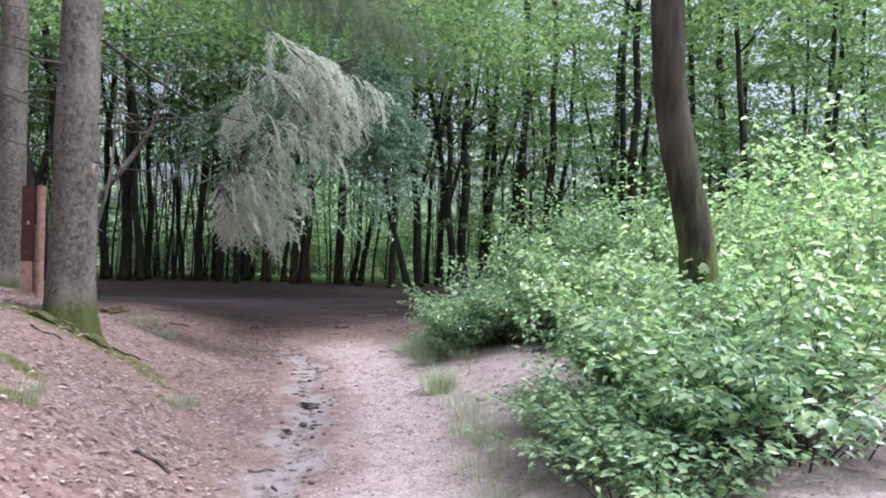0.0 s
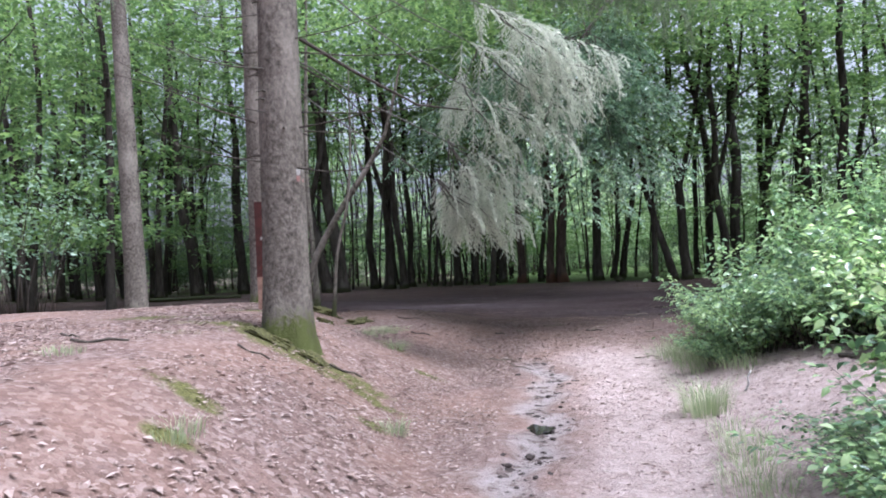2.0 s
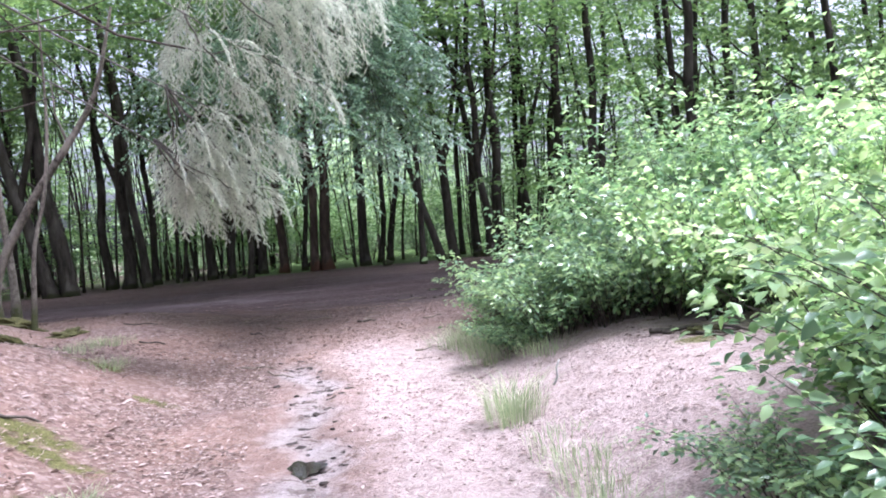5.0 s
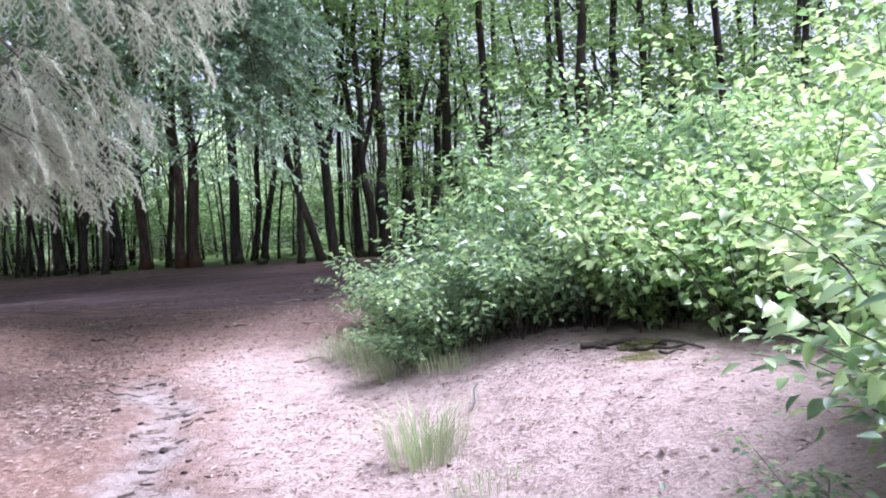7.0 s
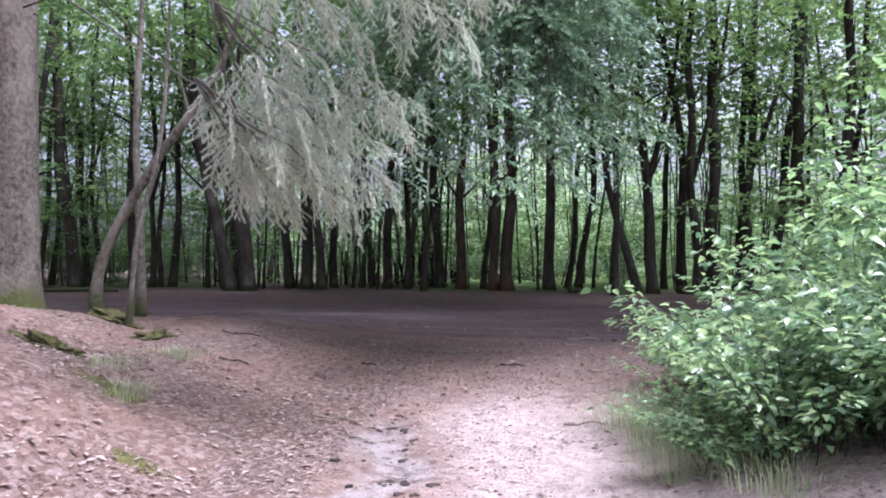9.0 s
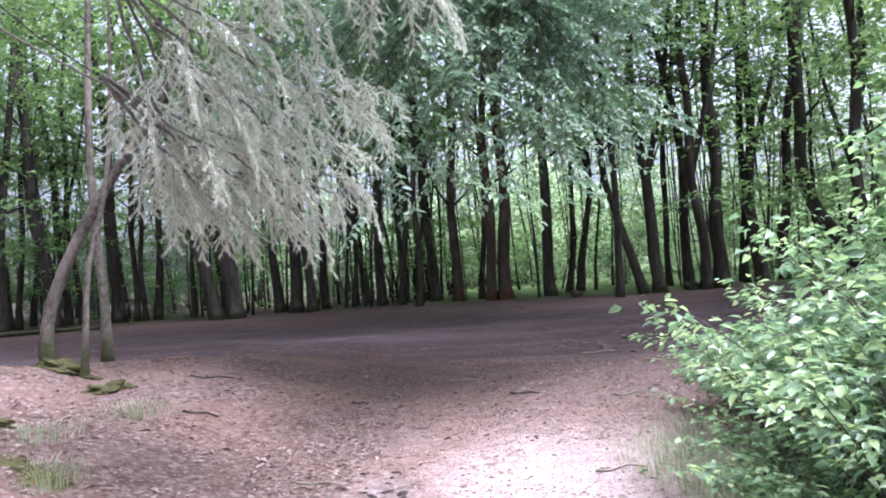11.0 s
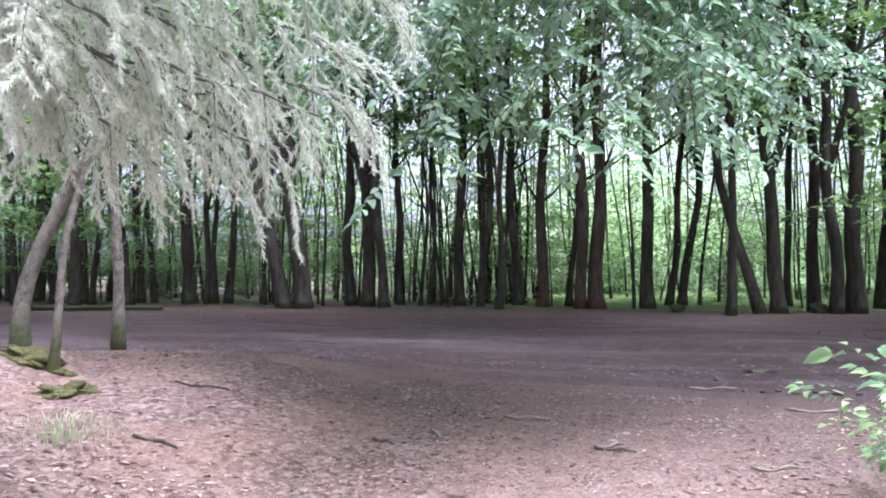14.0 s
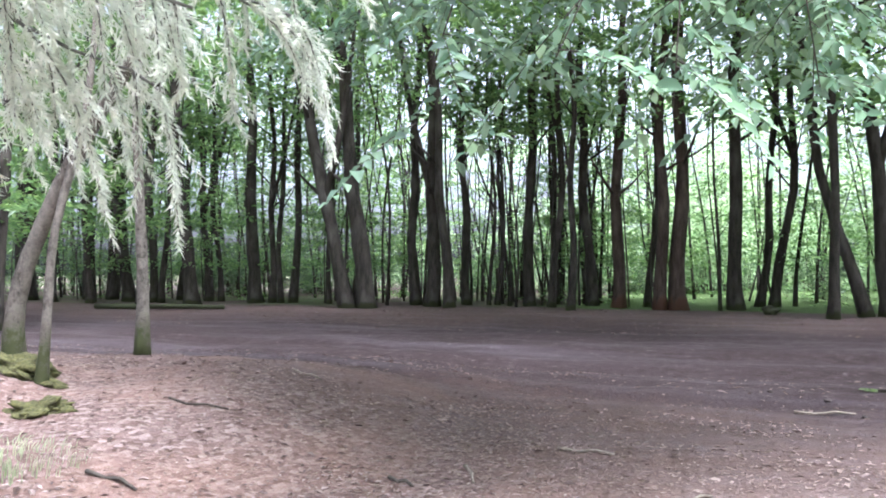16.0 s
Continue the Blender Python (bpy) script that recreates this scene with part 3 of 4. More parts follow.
# ---------------------------------------------------------------- shrubs
def shrub_meshes(rng, radius, tall, canes, per, size, mat, width=0.62, droop=0.5, first=0.12, fine=True):
    """Arching canes with leaves all along."""
    t, base, way = Tubes(), [], []
    for i in range(canes):
        a = rng.uniform(0, 6.28)
        reach, up = radius * math.sqrt(rng.random()) * 1.05, tall * rng.uniform(0.55, 1.05)
        if i % 7 == 0:
            reach, up = radius * rng.uniform(1.15, 1.5), tall * rng.uniform(0.7, 1.2)
        o = np.array([math.cos(a), math.sin(a), 0])
        start = o * reach * 0.3
        s = np.linspace(0, 1, 7)[:, None]
        p = start + o * reach * 0.75 * s ** 1.4 + np.array([0, 0, up]) * (s * (1 + droop * 0.6) - droop * 0.6 * s ** 3) + rng.normal(size=(7, 3)) * 0.03 * s
        t.add(p, np.linspace(0.008, 0.002, 7), 3)
        u = first + (1 - first) * rng.random(per) ** 0.8
        q = np.stack([np.interp(u, s[:, 0], p[:, j]) for j in range(3)], 1)
        w = rng.normal(size=(per, 3)) * np.array([1, 1, 0.25]) + o * 0.4 + np.array([0, 0, -0.15])
        stalk = unit(w) * rng.uniform(0.02, 0.2, (per, 1)) * (tall / 1.4) ** 0.5
        base.append(q + stalk)
        way.append(w)
    return t.mesh("stem", DARK_TWIG), leaves_mesh("foliage", np.concatenate(base), np.concatenate(way), size, width, mat, rng, 0.42, fine)


rng = np.random.default_rng(5)
BRAMBLES = [shrub_meshes(rng, 1.0, 1.15, 44, 46, 0.088, BUSH_LEAF, 0.58, first=0.28) for i in range(3)]
SAPLINGS = [shrub_meshes(rng, 1.1, 2.9, 26, 70, 0.105, MAPLE_LEAF, 0.8, 0.2, 0.2) for i in range(3)]
GREEN_SAPLINGS = [shrub_meshes(rng, 1.15, 2.8, 26, 84, 0.1, GREEN_LEAF, 0.7, 0.3, 0.15) for i in range(2)]
AIRY = [shrub_meshes(rng, 1.6, 3.0, 13, 34, 0.1, HORNBEAM_LEAF, 0.6, 0.5, 0.3) for i in range(2)]
LOW_MAPLE = [shrub_meshes(rng, 0.8, 0.95, 32, 52, 0.07, MAPLE_LEAF, 0.8) for i in range(2)]
UNDERGROWTH = [shrub_meshes(rng, 1.6, 2.6, 22, 40, 0.17, SHADED_LEAF, 0.62, 0.4, fine=False) for i in range(3)]
CLEARING = [shrub_meshes(rng, 1.5, 3.4, 22, 46, 0.18, SUNLIT_LEAF, 0.62, 0.3, fine=False) for i in range(3)]


def shrub(kind, x, y, scale, rz, name, label, group, sink=0.05, tall=1.0):
    root = tagged(new(name), label, "shrub", group)
    root.location, root.rotation_euler.z, root.scale = (x, y, at(x, y) - sink), rz, (scale, scale, scale * tall)
    tagged(under("stem", kind[0], root), kind="stuff")
    under("foliage", kind[1], root)
    return root


BRAMBLE_LABEL = "dense green bramble bush with pale leaf undersides on sandy bank"
for i, (x, y, s, h) in enumerate(((2.75, 13.5, 0.9, 0.9), (2.95, 12.4, 0.95, 0.9), (3.6, 14.2, 1.0, 0.9), (3.6, 12.5, 1.05, 1.1), (4.4, 11.4, 1.15, 1.15), (4.9, 12.8, 1.35, 1.2),
                                  (2.85, 14.5, 0.75, 0.85), (4.3, 15.2, 0.9, 0.75), (6.0, 14.0, 1.4, 1.3), (5.6, 11.8, 1.3, 1.3), (2.45, 12.4, 0.6, 0.75), (3.2, 11.4, 0.8, 1.1), (6.6, 12.4, 1.5, 1.3), (3.9, 11.3, 0.9, 1.1), (2.65, 11.3, 0.8, 0.85), (3.15, 10.95, 0.75, 0.95), (2.3, 11.6, 0.6, 0.6), (3.7, 10.7, 0.8, 1.0))):
    shrub(BRAMBLES[i % 3], x, y, s, i * 1.7, "bramble_bush", BRAMBLE_LABEL, "bramble thicket", tall=h)
for i, (x, y, s, h) in enumerate(((2.95, 6.2, 0.75, 0.8), (2.35, 5.1, 0.75, 0.75), (3.6, 6.9, 0.8, 0.85), (3.2, 5.6, 1.0, 0.9), (2.1, 4.1, 0.72, 0.7), (3.2, 4.4, 1.0, 0.8), (4.3, 6.4, 1.1, 1.0), (4.9, 7.9, 0.9, 1.0), (2.2, 5.8, 0.48, 0.8), (2.3, 6.5, 0.45, 0.7), (2.1, 5.0, 0.5, 0.7))):
    shrub(BRAMBLES[(i + 1) % 3], x, y, s, i * 2.1, "bramble_bush", "low bramble patch with dark stems on the bank", "roadside brambles", tall=h)
for i, (x, y, s) in enumerate(((3.0, 6.3, 0.95), (3.5, 6.6, 1.1), (2.9, 5.1, 0.9), (4.2, 7.3, 1.15), (4.3, 5.7, 1.2), (5.0, 7.0, 1.4), (4.6, 9.6, 0.8), (5.2, 9.4, 1.1), (4.6, 10.6, 1.3), (5.2, 11.0, 1.4), (4.15, 10.25, 1.15), (4.45, 9.5, 1.1), (4.4, 11.2, 1.2), (4.9, 8.9, 1.1), (5.4, 10.0, 1.5))):
    shrub(LOW_MAPLE[i % 2], x, y, s, i * 1.3, "maple_seedling", "bright yellow-green young maple growth above brambles", "young maples", tall=1.1)
for i, (x, y, s) in enumerate(((6.0, 9.8, 0.78), (6.8, 11.4, 0.9), (7.6, 9.2, 0.95), (5.6, 10.9, 0.68), (7.2, 13.4, 0.95), (8.6, 12.0, 1.3), (6.6, 7.6, 0.9), (8.2, 7.0, 1.1), (9.6, 9.6, 1.3), (9.8, 14.2, 1.3), (11, 11, 1.3), (12, 13, 1.4))):
    shrub(SAPLINGS[i % 3], x, y, s, i * 1.9, "maple_sapling", "tall bushy young maple with sunlit yellow-green leaves", "young maples")
for i, (x, y, s) in enumerate(((4.2, 12.9, 0.78), (4.6, 11.9, 0.8), (4.9, 13.3, 0.95), (5.5, 12.3, 0.95), (5.9, 13.8, 0.95), (4.2, 13.9, 0.8))):
    shrub(GREEN_SAPLINGS[i % 2], x, y, s, i * 2.3, "hazel_sapling", "leafy green hazel shoots rising above brambles", "hazel shoots")
for i, (x, y, s) in enumerate(((-9.6, 13.4, 1.0), (-11.2, 14.6, 1.3), (-13.0, 13.0, 1.3), (-13.5, 17.0, 1.4))):
    shrub(AIRY[i % 2], x, y, s, i * 1.1, "beech_sapling", "spreading young beech with pale green leaf layers", "saplings on the mound")
rng = np.random.default_rng(41)
for i in range(64):
    x, y = (rng.uniform(-46, 30), rng.uniform(37, 50)) if i < 36 else (rng.uniform(-30, 0), rng.uniform(41, 52))
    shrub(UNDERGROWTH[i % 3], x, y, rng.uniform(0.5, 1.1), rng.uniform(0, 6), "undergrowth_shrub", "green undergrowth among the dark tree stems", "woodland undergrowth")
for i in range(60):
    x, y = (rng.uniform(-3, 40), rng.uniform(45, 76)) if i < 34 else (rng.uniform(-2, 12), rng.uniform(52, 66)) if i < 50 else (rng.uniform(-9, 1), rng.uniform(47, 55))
    shrub(CLEARING[i % 3], x, y, rng.uniform(0.8, 2.0), rng.uniform(0, 6), "undergrowth_shrub", "light green shrub in the clearing behind the stems, coloured pale as sunlit", "clearing shrubs", tall=rng.uniform(0.9, 1.4))


def leaf_layers(name, count, box, low, top, per, size, mat, seed, label):
    """Level sprays of leaves between the stems, too many to count."""
    rng = np.random.default_rng(seed)
    c = np.stack([rng.uniform(box[0], box[1], count), rng.uniform(box[2], box[3], count), low + (top - low) * rng.random(count) ** 1.2], 1)
    k = count * per
    d = rng.normal(size=(k, 3)) * np.array([1, 1, 0.1])
    r = np.repeat(rng.uniform(0.4, 1.1, count), per)[:, None]
    b = np.repeat(c, per, 0) + d * r * 0.7
    b[:, 2] -= 0.2 * np.hypot(d[:, 0], d[:, 1]) * r[:, 0]
    way = d + rng.normal(size=(k, 3)) * np.array([0.6, 0.6, 0.2]) + np.array([0, 0, -0.15])
    return tagged(new(name, leaves_mesh(name, b, way, size, 0.6, mat, rng, 0.4, fine=False)), label, "foliage", kind="stuff")


leaf_layers("leaf_layers", 520, (-36, 16, 35.5, 44), 0.5, 8, 60, 0.14, FAR_LEAF, 91, "level sprays of green leaves between the dark stems")
leaf_layers("leaf_layers", 360, (11, 34, 28, 44), 2.5, 14, 60, 0.17, FAR_LEAF, 93, "green leaf layers of the dense wood edge")
# dark and pale leaf colours here paint the wood's shade and sunlit gaps
leaf_layers("leaf_layers", 760, (12, 50, 40, 53), 2, 20, 60, 0.3, SHADED_LEAF, 94, "high leaf layers of the dense wood edge")
leaf_layers("leaf_layers", 460, (-50, -14, 40, 53), 1, 17, 60, 0.26, SHADED_LEAF, 95, "green leaf layers in the western wood, coloured dark as shaded")
leaf_layers("leaf_layers", 700, (-20, 34, 53, 60), 0.2, 13, 60, 0.26, SUNLIT_LEAF, 92, "light green foliage deep behind the stems, coloured pale as sunlit")


# ---------------------------------------------------------------- spruces
def spruce(x, y, dia, tall, lean, stubs, label):
    rng = np.random.default_rng(int(abs(x * 100)))
    root = tagged(new("spruce_tree"), label, "tree", "spruces on the mound")
    root.location = (x, y, at(x, y) - 0.05)
    t = Tubes()
    n = 34
    z = np.linspace(0, 1, n) ** 1.4 * tall
    a = np.arange(28) * 2 * np.pi / 28
    ph = rng.uniform(0, 6.28)
    ring = []
    for i in range(n):
        flare = math.exp(-z[i] * 2.6)
        r = dia / 2 * (1 - 0.75 * z[i] / tall) * (1 + 0.5 * flare + 0.28 * flare * np.cos(5 * a + ph) + 0.12 * flare * np.cos(3 * a) + math.exp(-z[i] * 6) * (0.5 + 0.45 * np.cos(5 * a + ph)))
        r = r + rng.normal(size=28) * 0.004
        ring.append(np.stack([np.cos(a) * r + lean * z[i], np.sin(a) * r, np.full(28, z[i] - 0.45)], 1))
    v = np.concatenate(ring)
    q = [(i * 28 + j, i * 28 + (j + 1) % 28, (i + 1) * 28 + (j + 1) % 28, (i + 1) * 28 + j) for i in range(n - 1) for j in range(28)]
    under("trunk", mesh_np("trunk", v, [np.array(q)], [SPRUCE_BARK], smooth=True), root)
    for j in range(stubs):
        h, b = rng.uniform(1.2, 7.5), rng.uniform(0, 6.28)
        ln = rng.choice([0.05, 0.07, 0.1, 0.35])
        r = dia / 2 * (1 - 0.75 * h / tall)
        o = np.array([math.cos(b), math.sin(b), 0])
        s = Tubes()
        p = np.array([lean * h, 0, h - 0.2]) + o * (r - 0.02)
        s.add([p, p + o * ln * 0.6 + [0, 0, 0.01], p + o * (ln + 0.03) + [0, 0, -0.02]], [0.017, 0.012, 0.006], 6)
        under("branch_stub", s.mesh("branch_stub", DARK_TWIG), root)
    return root


SPRUCE_A = spruce(-2.77, 9.3, 0.54, 17, 0.012, 46, "tall spruce with flaky grey bark and mossy roots")
SPRUCE_B = spruce(-5.6, 14.9, 0.58, 18, 0.0, 24, "tall grey-barked spruce beside a wooden post")
SPRUCE_C = spruce(-10.6, 18.2, 0.56, 18, -0.02, 24, "tall spruce with smooth grey-brown bark at mound's edge")


def bough(root, start, end, sag, seed, side=0.55, hang=0.5, bare=0.4, gap=0.045, fresh=False, label="", per=34):
    """A drooping spruce branch: bare limb, hanging side twigs, needle-clad shoots."""
    rng = np.random.default_rng(seed)
    o = np.array(root.location)
    a, b = np.array(start) - o, np.array(end) - o
    n = 40
    s = np.linspace(0, 1, n)[:, None]
    p = a + (b - a) * s + np.array([0, 0, 1.0]) * (-sag * 4 * s * (1 - s) * 0.5 - sag * 0.3 * s ** 3) + rng.normal(size=(n, 3)) * 0.012
    t = Tubes()
    t.add(p[::3], np.linspace(0.011, 0.004, len(p[::3])), 6)
    total = float(np.linalg.norm(b - a))
    fwd = (b - a) / total
    lat = np.cross(fwd, [0, 0, 1.0])
    start_p, way, length = [], [], []
    u = bare
    flip = 1
    while u < 1.0:
        flip = -flip
        q = np.array([np.interp(u, s[:, 0], p[:, j]) for j in range(3)])
        ln = side * rng.uniform(0.45, 1.25) * (1.15 - 0.6 * (u - bare) / (1 - bare))
        d = lat * flip * rng.uniform(0.3, 1.0) + rng.normal(size=3) * 0.25 + fwd * rng.uniform(0.2, 0.8)
        d = d / np.linalg.norm(d)
        w = np.linspace(0, 1, 6)[:, None]
        tw = q + d * ln * w * (1 - 0.35 * w) + np.array([0, 0, -1.0]) * hang * rng.uniform(0.3, 1.9) * w ** 1.6
        t.add(tw, np.linspace(0.005, 0.0015, 6), 4)
        span = float(np.linalg.norm(np.diff(tw, axis=0), axis=1).sum())
        k = max(4, int(span / 0.042))
        v = np.linspace(0.08, 1, k)
        c = np.stack([np.interp(v, w[:, 0], tw[:, j]) for j in range(3)], 1)
        tan = np.stack([np.interp(v, w[:-1, 0] + 0.1, np.diff(tw[:, j])) for j in range(3)], 1)
        tan = unit(tan)
        sd = unit(np.cross(tan, [0.1, 0.2, 1.0]))
        sg = np.where(np.arange(k) % 2 == 0, 1.0, -1.0)[:, None]
        wy = tan + sd * sg * rng.uniform(0.7, 1.1, (k, 1)) + rng.normal(size=(k, 3)) * 0.12 + np.array([0.08, 0, -0.3])
        start_p.append(c)
        way.append(wy)
        length.append(rng.uniform(0.1, 0.24, k) * (1.2 - 0.75 * v))
        start_p.append(c[:-1])
        way.append(tan[:-1])
        length.append(np.full(k - 1, 0.05))
        u += gap / total * rng.uniform(0.7, 1.4)
    limb = under("branch", t.mesh("branch", GREY_TWIG), root, label)
    sp, wy, lg = np.concatenate(start_p), np.concatenate(way), np.concatenate(length)
    under("needles", needles_mesh("needles", sp, wy, lg, [FRESH_NEEDLE if fresh else NEEDLE], rng, per), limb)
    return p[int(n * 0.55)] + o


HANG = (((1.2, 12.5, 4.6), 0.45, 0.7, 0.3, False), ((0.8, 12.8, 4.1), 0.45, 0.7, 0.3, False), ((0.45, 12.4, 3.5), 0.55, 0.6, 0.25, False), ((0.0, 12.6, 2.9), 0.6, 0.55, 0.2, False),
        ((-0.4, 13.0, 2.35), 0.62, 0.5, 0.2, False), ((-0.8, 12.5, 2.3), 0.6, 0.5, 0.2, False), ((-0.15, 12.9, 2.75), 0.58, 0.6, 0.2, False), ((-1.2, 12.7, 2.6), 0.55, 0.5, 0.2, False),
        ((-0.4, 12.2, 3.4), 0.5, 0.6, 0.25, False), ((0.2, 12.7, 5.1), 0.45, 0.7, 0.3, False), ((0.9, 12.4, 4.3), 0.5, 0.6, 0.35, False), ((0.6, 12.9, 4.7), 0.5, 0.6, 0.35, False), ((-1.5, 12.8, 4.0), 0.5, 0.5, 0.25, False), ((-0.6, 12.7, 2.05), 0.66, 0.42, 0.15, False), ((-0.35, 12.5, 2.2), 0.7, 0.42, 0.15, False),
        ((-1.0, 12.4, 2.0), 0.68, 0.4, 0.15, False), ((0.5, 12.6, 3.8), 0.55, 0.6, 0.25, False), ((-0.5, 13.2, 2.6), 0.6, 0.5, 0.2, False), ((-0.9, 12.9, 2.45), 0.6, 0.5, 0.2, False), ((-1.4, 13.1, 2.25), 0.64, 0.45, 0.18, False),
        ((-1.3, 12.2, 2.35), 0.62, 0.45, 0.18, False), ((-0.7, 12.1, 2.6), 0.6, 0.5, 0.2, False))
forks = []
for i, (end, bare, side, hang, fresh) in enumerate(HANG):
    if i < 5:
        forks.append(bough(SPRUCE_A, (-2.7, 9.4, end[2] + 1.2 + 0.25 * (i % 3)), end, 0.35 + 0.1 * (i % 3), 60 + i, side, hang + 0.04, bare + 0.06, 0.085, fresh, "drooping grey-green spruce branch"))
    else:
        near_fork = min(forks, key=lambda f: abs(f[2] - end[2] - 0.7))
        bough(SPRUCE_A, near_fork, end, 0.2 + 0.06 * (i % 3), 60 + i, side, hang + 0.04, 0.28, 0.085, fresh, "drooping grey-green spruce branch")
rng = np.random.default_rng(77)
for tree_, (bx, by) in ((SPRUCE_A, (-2.77, 9.3)), (SPRUCE_B, (-5.6, 14.9)), (SPRUCE_C, (-10.6, 18.2))):
    for j in range(6):
        a, z = rng.uniform(0, 6.28), rng.uniform(7.5, 13)
        bough(tree_, (bx, by, z), (bx + 3 * math.cos(a), by + 3 * math.sin(a), z - 0.5), 0.3, 200 + j, 0.7, 0.4, 0.3, 0.2, True, "", 14)


# unseen boughs added overhead to keep sun off the mound and path
high = np.random.default_rng(83)
for j in range(13):
    end = (-1.6 + 0.36 * j + high.normal() * 0.2, 12.4 + 2.6 * high.random(), 5.75 + 0.9 * high.random())
    bough(SPRUCE_A, (-2.6, 9.5, end[2] + 1.6), end, 0.3, 240 + j, 0.85, 0.35, 0.3, 0.1, True, "dark green spruce branch added above view to shade path and mound", 20)


def dead_branch(root, pts, r0):
    o = np.array(root.location)
    t = Tubes()
    t.add([np.array(p) - o for p in pts], np.linspace(r0, 0.003, len(pts)), 6)
    under("dead_branch", t.mesh("dead_branch", DARK_TWIG), root, "bare dead spruce branch")


dead_branch(SPRUCE_A, [(-2.5, 9.4, 4.25), (-2.1, 10.0, 4.0), (-1.5, 10.9, 3.7), (-0.8, 12.0, 3.75), (-0.3, 12.9, 4.1)], 0.026)
dead_branch(SPRUCE_A, [(-2.52, 9.4, 3.95), (-2.3, 10.0, 3.8), (-2.1, 10.8, 3.5), (-1.9, 11.6, 3.1), (-1.75, 12.2, 2.9)], 0.013)
dead_branch(SPRUCE_A, [(-3.0, 9.2, 3.3), (-3.5, 9.1, 3.5), (-4.1, 9.0, 3.8), (-4.8, 8.9, 4.0)], 0.012)
dead_branch(SPRUCE_A, [(-2.95, 9.3, 3.9), (-3.4, 9.5, 4.1), (-3.9, 9.9, 4.25)], 0.011)
dead_branch(SPRUCE_A, [(-2.5, 9.4, 3.2), (-2.2, 9.8, 3.22), (-1.8, 10.2, 3.3)], 0.009)
rng = np.random.default_rng(91)
for i in range(15):
    a, z, ln = rng.uniform(2.4, 7.0), rng.uniform(2.7, 5.2), rng.uniform(0.5, 1.9)
    c = np.array([-2.73, 9.3, z])
    d = np.array([math.cos(a), math.sin(a), rng.uniform(-0.15, 0.25)])
    dead_branch(SPRUCE_A, [c + d * 0.18, c + d * (0.18 + ln * 0.35) + [0, 0, -0.04], c + d * (0.18 + ln * 0.7) + [0, 0, -0.02], c + d * (0.18 + ln) + [0.05, 0, 0.08]], rng.uniform(0.006, 0.011))
dead_branch(SPRUCE_B, [(-5.35, 14.7, 4.6), (-4.8, 14.6, 4.7), (-4.2, 14.7, 5.0), (-3.6, 14.8, 5.1)], 0.014)
dead_branch(SPRUCE_B, [(-5.85, 14.7, 3.6), (-6.4, 14.6, 3.7), (-6.9, 14.7, 3.6), (-7.4, 14.8, 3.75)], 0.012)


